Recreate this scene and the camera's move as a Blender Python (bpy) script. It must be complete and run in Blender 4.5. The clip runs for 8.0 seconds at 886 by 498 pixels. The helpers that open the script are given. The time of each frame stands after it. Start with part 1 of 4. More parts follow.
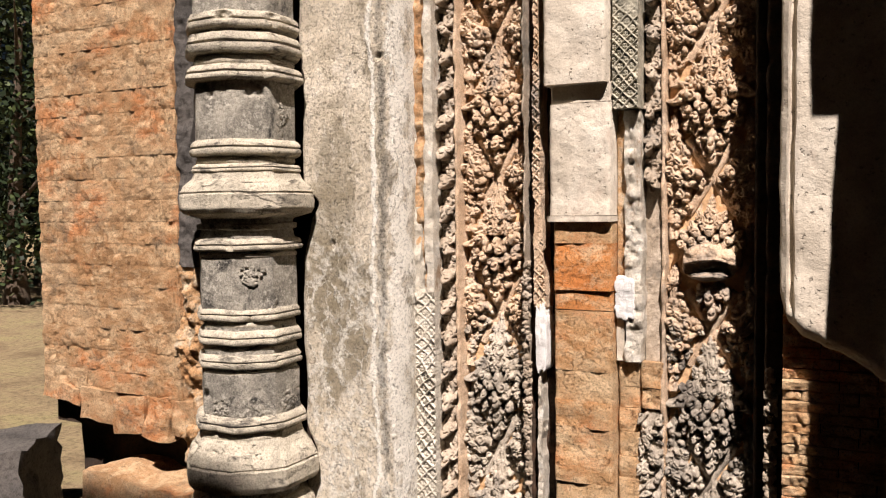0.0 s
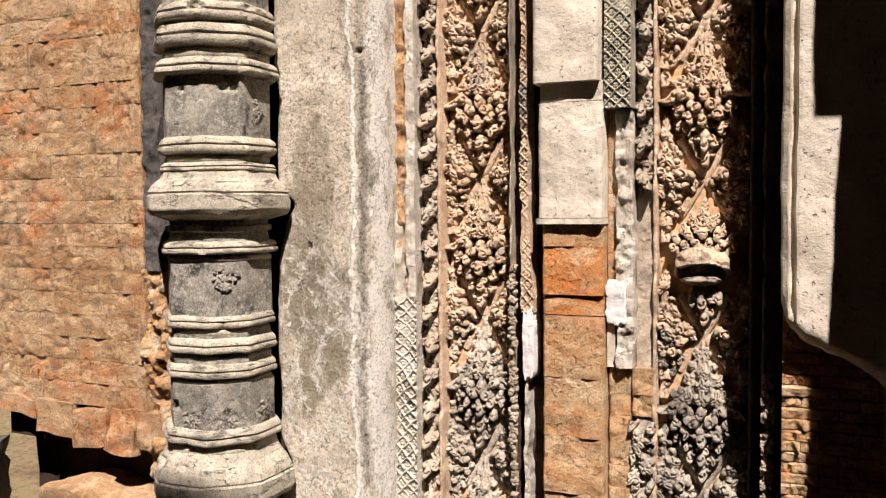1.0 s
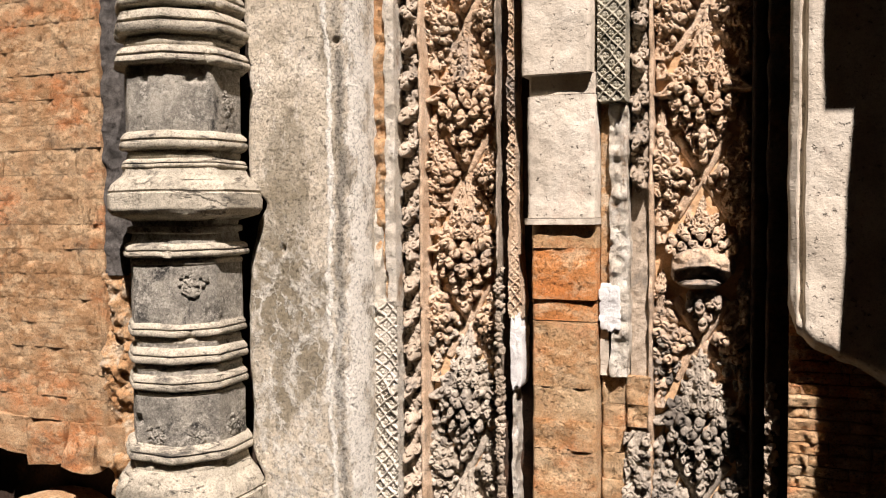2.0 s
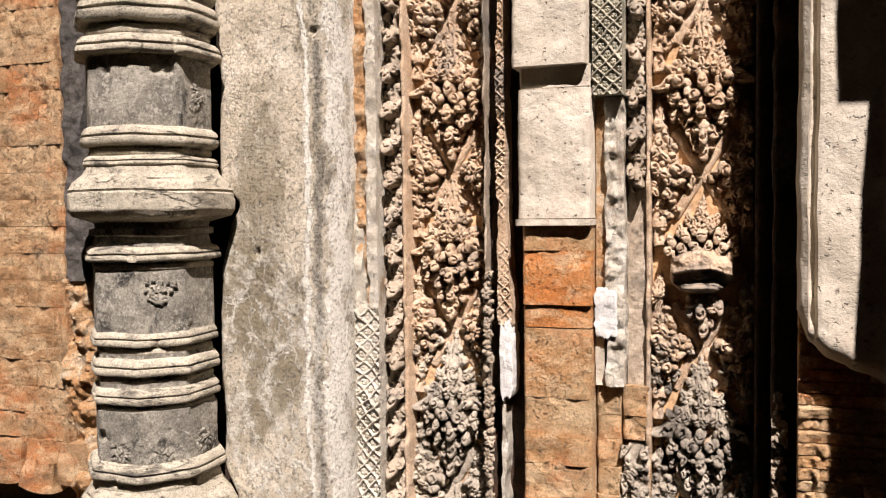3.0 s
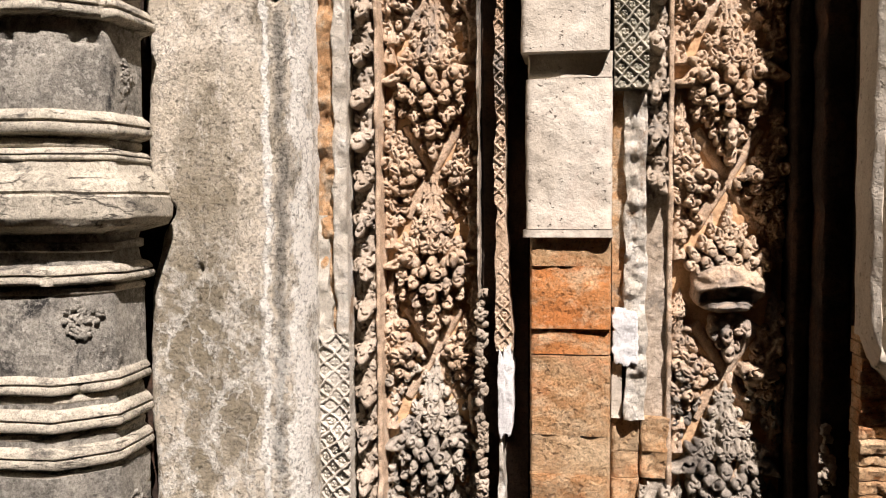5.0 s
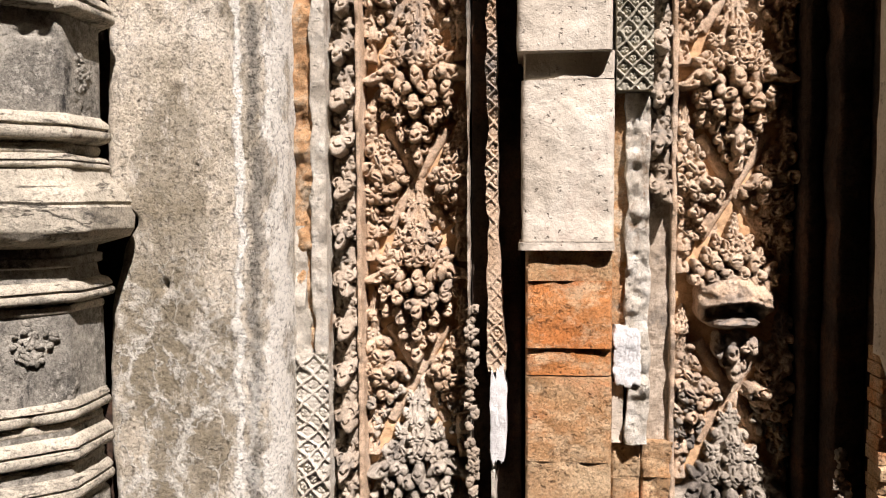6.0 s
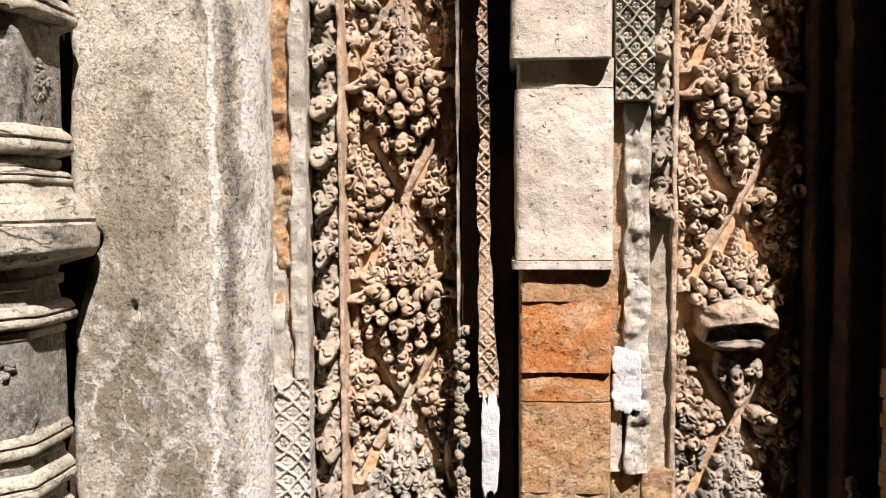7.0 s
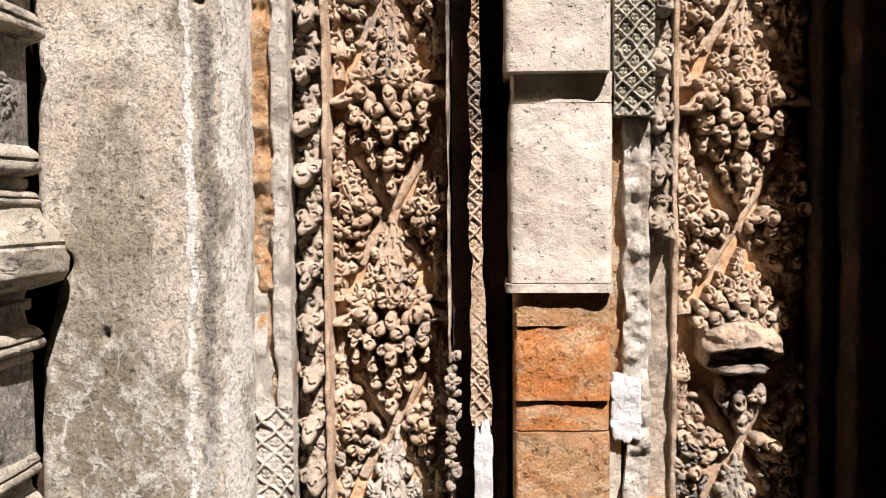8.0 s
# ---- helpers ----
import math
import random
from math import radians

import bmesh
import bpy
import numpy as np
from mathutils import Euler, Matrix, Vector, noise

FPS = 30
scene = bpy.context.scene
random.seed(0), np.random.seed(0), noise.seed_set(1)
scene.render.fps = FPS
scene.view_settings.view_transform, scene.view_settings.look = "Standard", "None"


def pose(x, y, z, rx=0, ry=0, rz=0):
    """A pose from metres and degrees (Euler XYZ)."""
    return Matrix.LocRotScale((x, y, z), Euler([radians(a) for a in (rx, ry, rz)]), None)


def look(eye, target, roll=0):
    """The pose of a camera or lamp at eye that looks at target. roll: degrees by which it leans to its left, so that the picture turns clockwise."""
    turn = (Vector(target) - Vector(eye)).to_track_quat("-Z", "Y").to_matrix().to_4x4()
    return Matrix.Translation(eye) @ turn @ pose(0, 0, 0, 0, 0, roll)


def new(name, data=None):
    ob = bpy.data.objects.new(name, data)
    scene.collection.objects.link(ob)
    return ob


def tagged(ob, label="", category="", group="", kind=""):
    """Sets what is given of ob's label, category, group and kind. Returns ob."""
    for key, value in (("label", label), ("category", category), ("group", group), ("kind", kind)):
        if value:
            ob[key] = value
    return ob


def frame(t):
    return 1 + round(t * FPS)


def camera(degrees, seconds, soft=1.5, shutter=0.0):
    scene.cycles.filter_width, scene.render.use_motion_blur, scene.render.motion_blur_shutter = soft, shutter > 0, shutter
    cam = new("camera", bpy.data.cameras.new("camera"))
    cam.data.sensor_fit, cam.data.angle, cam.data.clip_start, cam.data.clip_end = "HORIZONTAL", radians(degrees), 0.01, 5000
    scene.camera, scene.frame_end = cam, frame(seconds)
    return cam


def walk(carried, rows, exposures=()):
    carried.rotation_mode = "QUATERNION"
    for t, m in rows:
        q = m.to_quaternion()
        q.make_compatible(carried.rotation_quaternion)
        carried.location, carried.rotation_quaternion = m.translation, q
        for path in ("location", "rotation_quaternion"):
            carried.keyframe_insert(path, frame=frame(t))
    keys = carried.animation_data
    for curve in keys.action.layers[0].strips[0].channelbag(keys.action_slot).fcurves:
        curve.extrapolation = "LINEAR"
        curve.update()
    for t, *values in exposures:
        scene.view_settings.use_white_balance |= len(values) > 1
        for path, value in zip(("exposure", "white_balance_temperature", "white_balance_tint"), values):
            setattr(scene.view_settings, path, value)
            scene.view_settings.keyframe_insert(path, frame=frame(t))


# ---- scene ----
cam = camera(55.6, 8.0, soft=1.1)
METRES, EYE, TILT, LEAN, TURN = 1.1, 1.5, 0.0, 0.0, 27.0
ROWS = [
    (0.0, 0.0, 0.0, 0.0, -0.03, -2.89, 0.66),
    (0.5, -0.0344, 0.0295, 0.0007, -1.61, -2.83, 0.57),
    (1.0, -0.0762, 0.0759, -0.002, -3.39, -2.73, 0.48),
    (1.5, -0.0941, 0.1359, -0.0026, -4.6, -2.72, 0.47),
    (3.0, -0.1104, 0.2973, -0.0082, -7.22, -2.55, 0.6),
    (3.5, -0.1389, 0.3688, -0.0071, -8.73, -2.54, 0.62),
    (4.0, -0.217, 0.4479, 0.0016, -12.0, -2.76, 0.53),
    (4.5, -0.2862, 0.5331, 0.0117, -15.35, -2.98, 0.42),
    (6.0, -0.3397, 0.7296, 0.0417, -20.8, -3.32, 0.29),
    (6.5, -0.3345, 0.7754, 0.049, -21.72, -3.18, 0.31),
    (7.0, -0.3344, 0.815, 0.0603, -22.72, -3.1, 0.33),
    (7.5, -0.331, 0.8487, 0.0719, -23.51, -3.0, 0.36),
    (8.0, -0.3223, 0.8767, 0.0839, -23.98, -2.86, 0.44),
]
walk(cam, [(t, pose(0, 0, EYE, TILT, LEAN, TURN) @ pose(METRES * x, METRES * y, METRES * z, 90 + pitch, roll, yaw)) for t, x, y, z, yaw, pitch, roll in ROWS],
     exposures=((0.0, 0.97, 6500, 10), (4.0, 1.02, 6350, 10), (8.0, 1.08, 6100, 10)))

# ---- world and sun ----
SUN_TO = Vector((0.55, -1.0, 1.5)).normalized()
elev = math.asin(SUN_TO.z)
world = bpy.data.worlds.new("world")
scene.world = world
world.use_nodes = True
wn, wl = world.node_tree.nodes, world.node_tree.links
sky = wn.new("ShaderNodeTexSky")
sky.sky_type, sky.sun_disc = "NISHITA", False
sky.sun_elevation, sky.sun_rotation = elev, math.atan2(SUN_TO.x, SUN_TO.y)
wl.new(sky.outputs[0], wn["Background"].inputs[0])
wn["Background"].inputs[1].default_value = 0.0015
sun = new("sun", bpy.data.lights.new("sun", "SUN"))
sun.data.energy, sun.data.angle, sun.data.color = 5.0, radians(0.55), (1.0, 0.88, 0.83)
sun.matrix_world = look(SUN_TO * 20, (0, 0, 0))


# ---- materials ----
def ramp(nt, fac, stops):
    n = nt.nodes.new("ShaderNodeValToRGB")
    while len(n.color_ramp.elements) < len(stops):
        n.color_ramp.elements.new(0.5)
    for e, (p, c) in zip(n.color_ramp.elements, stops):
        e.position = p
        e.color = (*c, 1) if len(c) == 3 else (c[0], c[0], c[0], 1)
    nt.links.new(fac, n.inputs[0])
    return n.outputs[0]


def noise_tex(nt, co, scale, detail=6, rough=0.6, stretch=(1, 1, 1), warp=0.0):
    m = nt.nodes.new("ShaderNodeMapping")
    m.inputs["Scale"].default_value = stretch
    nt.links.new(co, m.inputs[0])
    n = nt.nodes.new("ShaderNodeTexNoise")
    n.inputs["Scale"].default_value, n.inputs["Detail"].default_value = scale, detail
    n.inputs["Roughness"].default_value, n.inputs["Distortion"].default_value = rough, warp
    nt.links.new(m.outputs[0], n.inputs[0])
    return n.outputs[0]


def mixc(nt, fac, a, b, mode="MIX"):
    n = nt.nodes.new("ShaderNodeMix")
    n.data_type, n.blend_type = "RGBA", mode
    for sock, v in ((n.inputs[0], fac), (n.inputs[6], a), (n.inputs[7], b)):
        if hasattr(v, "is_output"):
            nt.links.new(v, sock)
        elif isinstance(v, tuple):
            sock.default_value = (*v, 1)
        else:
            sock.default_value = v
    return n.outputs[2]


def math_n(nt, op, a, b=0.0, c=0.0):
    n = nt.nodes.new("ShaderNodeMath")
    n.operation = op
    for sock, v in zip(n.inputs, (a, b, c)):
        if hasattr(v, "is_output"):
            nt.links.new(v, sock)
        else:
            sock.default_value = v
    return n.outputs[0]


def start_mat(name, rough=0.9):
    m = bpy.data.materials.new(name)
    m.use_nodes = True
    nt = m.node_tree
    b = nt.nodes["Principled BSDF"]
    b.inputs["Roughness"].default_value = rough
    b.inputs["Specular IOR Level"].default_value = 0.2
    g = nt.nodes.new("ShaderNodeNewGeometry")
    return m, nt, b, g.outputs["Position"]


def bump(nt, bsdf, pairs):
    """Chain of bump nodes: (height socket, metres)."""
    last = None
    for h, d in pairs:
        n = nt.nodes.new("ShaderNodeBump")
        n.inputs["Strength"].default_value, n.inputs["Distance"].default_value = 1.0, d
        nt.links.new(h, n.inputs["Height"])
        if last:
            nt.links.new(last, n.inputs["Normal"])
        last = n.outputs[0]
    nt.links.new(last, bsdf.inputs["Normal"])


def pits(nt, co, scale, edge=0.35):
    """Irregular small hollows: 0 in a hollow, 1 on the surface."""
    a = ramp(nt, noise_tex(nt, co, scale, 3, 0.6), [(edge - 0.03, (0.0,)), (edge + 0.05, (1.0,))])
    return a


def cracks(nt, co, scale, width, stretch=(1, 1, 1)):
    """Thin wandering cracks, broken here and there."""
    nz = nt.nodes.new("ShaderNodeTexNoise")
    nz.inputs["Scale"].default_value, nz.inputs["Detail"].default_value = scale * 1.6, 6
    nt.links.new(co, nz.inputs[0])
    mp = nt.nodes.new("ShaderNodeMapping")
    mp.inputs["Scale"].default_value = stretch
    nt.links.new(mixc(nt, 0.9 / scale, co, nz.outputs["Color"], "ADD"), mp.inputs[0])
    vo = nt.nodes.new("ShaderNodeTexVoronoi")
    vo.feature = "DISTANCE_TO_EDGE"
    vo.inputs["Scale"].default_value = scale
    nt.links.new(mp.outputs[0], vo.inputs[0])
    line = ramp(nt, vo.outputs["Distance"], [(0.0, (1.0,)), (width, (0.0,))])
    return math_n(nt, "MULTIPLY", line, ramp(nt, noise_tex(nt, co, scale * 0.9, 3, 0.5), [(0.46, (0.0,)), (0.56, (1.0,))]))


def mottled(name, stops, scale, grain, bump_pairs, stain=None, pitting=0.0, rough=0.92, crack=0.0, grit=0.85, seams=0.0, sandy=1.0, lichen=None):
    """A weathered surface: broad mottling, fine grain, dark growth, pits and cracks."""
    m, nt, b, co = start_mat(name, rough)
    base = ramp(nt, noise_tex(nt, co, scale, 9, 0.72, warp=0.3), stops)
    fine = noise_tex(nt, co, grain, 5, 0.8)
    col = mixc(nt, grit, base, ramp(nt, fine, [(0.34, (0.34,)), (0.52, (0.92,)), (0.7, (1.0,))]), "MULTIPLY")
    sand = noise_tex(nt, co, 420, 2, 0.6)
    col = mixc(nt, grit * 0.7, col, ramp(nt, sand, [(0.36, (0.5,)), (0.5, (1.0,))]), "MULTIPLY")
    if stain:
        colour, s_scale, lo, hi, stretch = stain
        f = ramp(nt, noise_tex(nt, co, s_scale, 9, 0.75, stretch, 0.5), [(lo, (0.0,)), (hi, (1.0,))])
        col = mixc(nt, f, col, colour)
    pairs = [(noise_tex(nt, co, s, 7, 0.75), d) for s, d in bump_pairs] + [(sand, 0.0012 * sandy)]
    if lichen:
        colour, l_scale, lo, hi = lichen
        spots = math_n(nt, "MULTIPLY", ramp(nt, noise_tex(nt, co, l_scale, 8, 0.85), [(lo, (0.0,)), (hi, (1.0,))]), ramp(nt, noise_tex(nt, co, 11, 5, 0.7), [(0.40, (0.25,)), (0.60, (1.0,))]))
        col = mixc(nt, math_n(nt, "MULTIPLY", spots, 0.9), col, colour)
    if seams:
        f = math_n(nt, "ABSOLUTE", math_n(nt, "SUBTRACT", noise_tex(nt, co, seams, 6, 0.6, (1, 1, 4.5), 0.3), 0.5))
        seam = math_n(nt, "MULTIPLY", ramp(nt, f, [(0.0, (1.0,)), (0.012, (0.0,))]), ramp(nt, noise_tex(nt, co, 13, 3, 0.5), [(0.46, (0.0,)), (0.56, (1.0,))]))
        pairs.append((math_n(nt, "SUBTRACT", 1.0, seam), 0.004))
        col = mixc(nt, math_n(nt, "MULTIPLY", seam, 0.85), col, (0.07, 0.06, 0.05))
    if pitting:
        p = pits(nt, co, 0.7 / pitting, 0.33)
        thin = noise_tex(nt, co, 0.25 / pitting, 3, 0.5)
        hole = math_n(nt, "MAXIMUM", p, ramp(nt, thin, [(0.44, (1.0,)), (0.52, (0.0,))]))
        pairs.append((hole, pitting * 0.5))
        # hollows are also darkened in colour, as shade within them
        col = mixc(nt, math_n(nt, "MULTIPLY", math_n(nt, "SUBTRACT", 1.0, hole), 0.45), col, (0.14, 0.11, 0.08))
    if crack:
        c = cracks(nt, co, crack, 0.02)
        pairs.append((math_n(nt, "SUBTRACT", 1.0, c), 0.005))
        col = mixc(nt, math_n(nt, "MULTIPLY", c, 0.8), col, (0.09, 0.07, 0.05))
    bump(nt, b, pairs)
    nt.links.new(col, b.inputs["Base Color"])
    return m


def brick_mat(name, stops, tone_mix=0.5, lichen=0.5):
    """Old fired brick: drifting tones, pale worn patches, dark lichen, a sandy face with small pits."""
    m, nt, b, co = start_mat(name, 0.95)
    info = nt.nodes.new("ShaderNodeObjectInfo")
    tone = mixc(nt, tone_mix, ramp(nt, noise_tex(nt, co, 5, 7, 0.68, (1, 1, 1.5), 0.2), [(0.32, stops[0][1]), (0.5, stops[1][1]), (0.68, stops[2][1])]),
                ramp(nt, info.outputs["Random"], stops))
    red = ramp(nt, noise_tex(nt, co, 4.2, 5, 0.6, (1, 1, 1.5)), [(0.53, (0.0,)), (0.64, (1.0,))])
    col = mixc(nt, math_n(nt, "MULTIPLY", red, 0.6), tone, (0.72, 0.25, 0.08))
    worn = ramp(nt, noise_tex(nt, co, 17, 8, 0.75, (1, 1, 1.5), 0.2), [(0.47, (0.0,)), (0.62, (1.0,))])
    col = mixc(nt, math_n(nt, "MULTIPLY", worn, 0.7), col, (0.84, 0.62, 0.38))
    lich = ramp(nt, noise_tex(nt, co, 7, 9, 0.78, (1, 1, 1.3), 0.2), [(0.53, (0.0,)), (0.66, (1.0,))])
    col = mixc(nt, math_n(nt, "MULTIPLY", lich, lichen), col, (0.20, 0.15, 0.10))
    grain = noise_tex(nt, co, 210, 4, 0.8)
    col = mixc(nt, 0.8, col, ramp(nt, grain, [(0.36, (0.45,)), (0.50, (0.95,)), (0.7, (1.0,))]), "MULTIPLY")
    pit = math_n(nt, "MAXIMUM", pits(nt, co, 85, 0.36), ramp(nt, noise_tex(nt, co, 19, 3, 0.5), [(0.46, (1.0,)), (0.56, (0.0,))]))
    # pits tinted dark: their shade put into the colour
    col = mixc(nt, math_n(nt, "MULTIPLY", math_n(nt, "SUBTRACT", 1.0, pit), 0.42), col, (0.18, 0.09, 0.045))
    bump(nt, b, [(noise_tex(nt, co, 26, 7, 0.72, (1, 1, 1.4)), 0.013), (noise_tex(nt, co, 90, 5, 0.75), 0.010), (grain, 0.002), (pit, 0.007)])
    nt.links.new(col, b.inputs["Base Color"])
    return m


stucco = mottled("carved_stucco", [(0.30, (0.50, 0.34, 0.21)), (0.5, (0.72, 0.53, 0.36)), (0.68, (0.83, 0.67, 0.50))], 10, 150,
                 [(60, 0.004), (240, 0.002)], ((0.22, 0.20, 0.175), 3.6, 0.54, 0.68, (1, 1, 0.7)), grit=0.6, sandy=0.7)
stucco_grey = mottled("greyed_stucco", [(0.30, (0.40, 0.34, 0.26)), (0.5, (0.62, 0.54, 0.43)), (0.68, (0.78, 0.70, 0.58))], 9, 150,
                      [(60, 0.004), (240, 0.002)], ((0.12, 0.105, 0.088), 4.6, 0.47, 0.63, (1, 1, 0.7)), grit=0.5, sandy=0.4)
stucco_bed = mottled("stucco_bed", [(0.3, (0.50, 0.30, 0.15)), (0.7, (0.70, 0.48, 0.28))], 10, 150, [(50, 0.002)], grit=0.4, sandy=0.3)
border_stucco = mottled("weathered_border_stucco", [(0.30, (0.28, 0.22, 0.155)), (0.5, (0.46, 0.375, 0.28)), (0.68, (0.63, 0.53, 0.415))], 14, 150,
                        [(55, 0.003), (220, 0.0012)], ((0.20, 0.18, 0.15), 9, 0.52, 0.66, (1, 1, 0.8)), grit=0.6, sandy=0.6)
lattice_stone = mottled("lichened_lattice", [(0.30, (0.20, 0.19, 0.15)), (0.5, (0.42, 0.39, 0.30)), (0.68, (0.60, 0.54, 0.42))], 18, 160,
                        [(70, 0.002), (240, 0.001)], ((0.11, 0.11, 0.085), 10, 0.50, 0.66, (1, 1, 1)), grit=0.5, sandy=0.6)
sandstone = mottled("grey_sandstone", [(0.32, (0.14, 0.13, 0.11)), (0.48, (0.34, 0.315, 0.26)), (0.64, (0.56, 0.515, 0.42))], 13, 190,
                    [(45, 0.006), (160, 0.005)], ((0.045, 0.043, 0.039), 9, 0.55, 0.64, (1, 1, 0.8)), 0.007, grit=0.9, lichen=((0.62, 0.58, 0.49), 80, 0.50, 0.58))
sand_ring = mottled("pale_sandstone", [(0.30, (0.38, 0.345, 0.27)), (0.48, (0.60, 0.54, 0.42)), (0.66, (0.76, 0.685, 0.54))], 10, 180,
                    [(50, 0.004), (240, 0.0025)], ((0.09, 0.083, 0.07), 11, 0.54, 0.65, (1, 1, 2.2)), 0.006, seams=6, lichen=((0.15, 0.14, 0.12), 70, 0.55, 0.63))
pale = mottled("pale_plaster", [(0.28, (0.44, 0.38, 0.295)), (0.5, (0.58, 0.515, 0.415)), (0.70, (0.68, 0.625, 0.525))], 6, 170,
               [(7, 0.009), (32, 0.0012)], ((0.42, 0.33, 0.26), 10, 0.54, 0.74, (1, 1, 0.6)), 0.007, grit=0.35, sandy=0.2)
woven = mottled("worn_lattice_plaster", [(0.28, (0.48, 0.43, 0.34)), (0.5, (0.70, 0.64, 0.53)), (0.70, (0.84, 0.79, 0.69))], 12, 160,
                [(36, 0.009), (150, 0.004)], ((0.26, 0.22, 0.17), 12, 0.56, 0.70, (1, 1, 0.7)), 0.006, grit=0.5, sandy=0.6)
white = mottled("white_lime", [(0.3, (0.64, 0.62, 0.58)), (0.5, (0.80, 0.785, 0.75))], 20, 150, [(60, 0.004), (240, 0.001)],
                ((0.50, 0.45, 0.38), 30, 0.60, 0.68, (1, 1, 0.7)), grit=0.25, sandy=0.6)
limed = mottled("limed_stucco", [(0.3, (0.50, 0.43, 0.33)), (0.5, (0.74, 0.67, 0.55)), (0.66, (0.86, 0.82, 0.73))], 18, 150, [(36, 0.014), (130, 0.005)],
                ((0.36, 0.25, 0.16), 16, 0.56, 0.66, (1, 1, 0.4)), 0.008, grit=0.45)
# Masonry set below real brick tone: carries recess shade and cuts bounce.
core = mottled("shade_dark_masonry", [(0.3, (0.035, 0.026, 0.02)), (0.5, (0.065, 0.043, 0.03)), (0.7, (0.13, 0.065, 0.035))], 8, 100, [(40, 0.008)])
raw_brick = mottled("worn_brick_core", [(0.30, (0.54, 0.26, 0.10)), (0.48, (0.66, 0.40, 0.20)), (0.62, (0.76, 0.62, 0.44))], 17, 130,
                    [(32, 0.018), (130, 0.006)], ((0.28, 0.18, 0.12), 8, 0.57, 0.68, (1, 1, 1)), 0.010, grit=0.7)
brick_red = brick_mat("fired_brick", [(0.0, (0.40, 0.22, 0.10)), (0.5, (0.56, 0.335, 0.17)), (1.0, (0.62, 0.455, 0.28))], 0.25, 0.85)
brick_deep = brick_mat("deep_orange_brick", [(0.0, (0.68, 0.22, 0.055)), (0.5, (0.70, 0.30, 0.10)), (1.0, (0.70, 0.42, 0.21))], 0.2, 0.2)
brick_orange = brick_mat("orange_brick", [(0.0, (0.58, 0.28, 0.11)), (0.5, (0.64, 0.40, 0.20)), (1.0, (0.67, 0.50, 0.31))], 0.3, 0.22)


def jamb_mat():
    """Warm grey render: olive damp stains, a gritty dark band between two crusts of white lime, pale veins low down."""
    m, nt, b, co = start_mat("stained_render", 0.93)
    sep = nt.nodes.new("ShaderNodeSeparateXYZ")
    nt.links.new(co, sep.inputs[0])
    col = ramp(nt, noise_tex(nt, co, 9, 8, 0.66), [(0.30, (0.46, 0.40, 0.295)), (0.5, (0.70, 0.615, 0.475)), (0.68, (0.84, 0.765, 0.63))])
    # damp stain: a wandering patch at breast height, thinner above and below
    hz = math_n(nt, "DIVIDE", math_n(nt, "SUBTRACT", sep.outputs[2], 1.34), 0.30)
    hx = math_n(nt, "DIVIDE", math_n(nt, "SUBTRACT", sep.outputs[0], -1.335), 0.105)
    zone = math_n(nt, "SUBTRACT", 1.0, math_n(nt, "MULTIPLY", 0.5, math_n(nt, "ADD", math_n(nt, "MULTIPLY", hz, hz), math_n(nt, "MULTIPLY", hx, hx))))
    zone = ramp(nt, zone, [(0.0, (0.0,)), (0.85, (1.0,))])
    damp = math_n(nt, "ADD", noise_tex(nt, co, 8, 9, 0.72, (1, 1, 0.55), 0.15), math_n(nt, "MULTIPLY", zone, 0.21))
    damp = ramp(nt, damp, [(0.54, (0.0,)), (0.61, (0.7,)), (0.74, (1.0,))])
    col = mixc(nt, math_n(nt, "MULTIPLY", damp, 0.82), col, (0.20, 0.165, 0.10))
    speck = ramp(nt, noise_tex(nt, co, 62, 6, 0.8), [(0.53, (0.0,)), (0.60, (1.0,))])
    col = mixc(nt, math_n(nt, "MULTIPLY", speck, 0.62), col, (0.25, 0.22, 0.17))
    wisp = ramp(nt, noise_tex(nt, co, 15, 9, 0.8, (1.6, 1, 0.7)), [(0.54, (0.0,)), (0.64, (1.0,))])
    col = mixc(nt, math_n(nt, "MULTIPLY", wisp, 0.55), col, (0.86, 0.80, 0.69))
    wob = math_n(nt, "MULTIPLY", math_n(nt, "SUBTRACT", noise_tex(nt, co, 6, 8, 0.68, (0.6, 1, 1)), 0.5), 0.085)
    xw = math_n(nt, "ADD", sep.outputs[0], wob)
    # gritty band between the two runs
    band = ramp(nt, math_n(nt, "ABSOLUTE", math_n(nt, "SUBTRACT", xw, -1.180)), [(0.006, (1.0,)), (0.015, (0.0,))])
    band = math_n(nt, "MULTIPLY", band, ramp(nt, noise_tex(nt, co, 7, 6, 0.7, (1, 1, 0.6)), [(0.44, (0.0,)), (0.53, (1.0,))]))
    coarse = noise_tex(nt, co, 150, 4, 0.75)
    col = mixc(nt, math_n(nt, "MULTIPLY", band, 0.68), col, mixc(nt, 0.85, (0.46, 0.42, 0.35), ramp(nt, coarse, [(0.40, (0.15,)), (0.58, (1.0,))]), "MULTIPLY"))
    # lime crust along the runs
    lime = None
    for x0, wdt in ((-1.209, 0.010), (-1.148, 0.021)):
        d = math_n(nt, "DIVIDE", math_n(nt, "ABSOLUTE", math_n(nt, "SUBTRACT", xw, x0)), wdt)
        g = ramp(nt, math_n(nt, "SUBTRACT", d, math_n(nt, "MULTIPLY", math_n(nt, "SUBTRACT", noise_tex(nt, co, 42, 7, 0.75, (1, 1, 0.6)), 0.5), 3.2)), [(0.45, (1.0,)), (0.85, (0.0,))])
        lime = g if lime is None else math_n(nt, "MAXIMUM", lime, g)
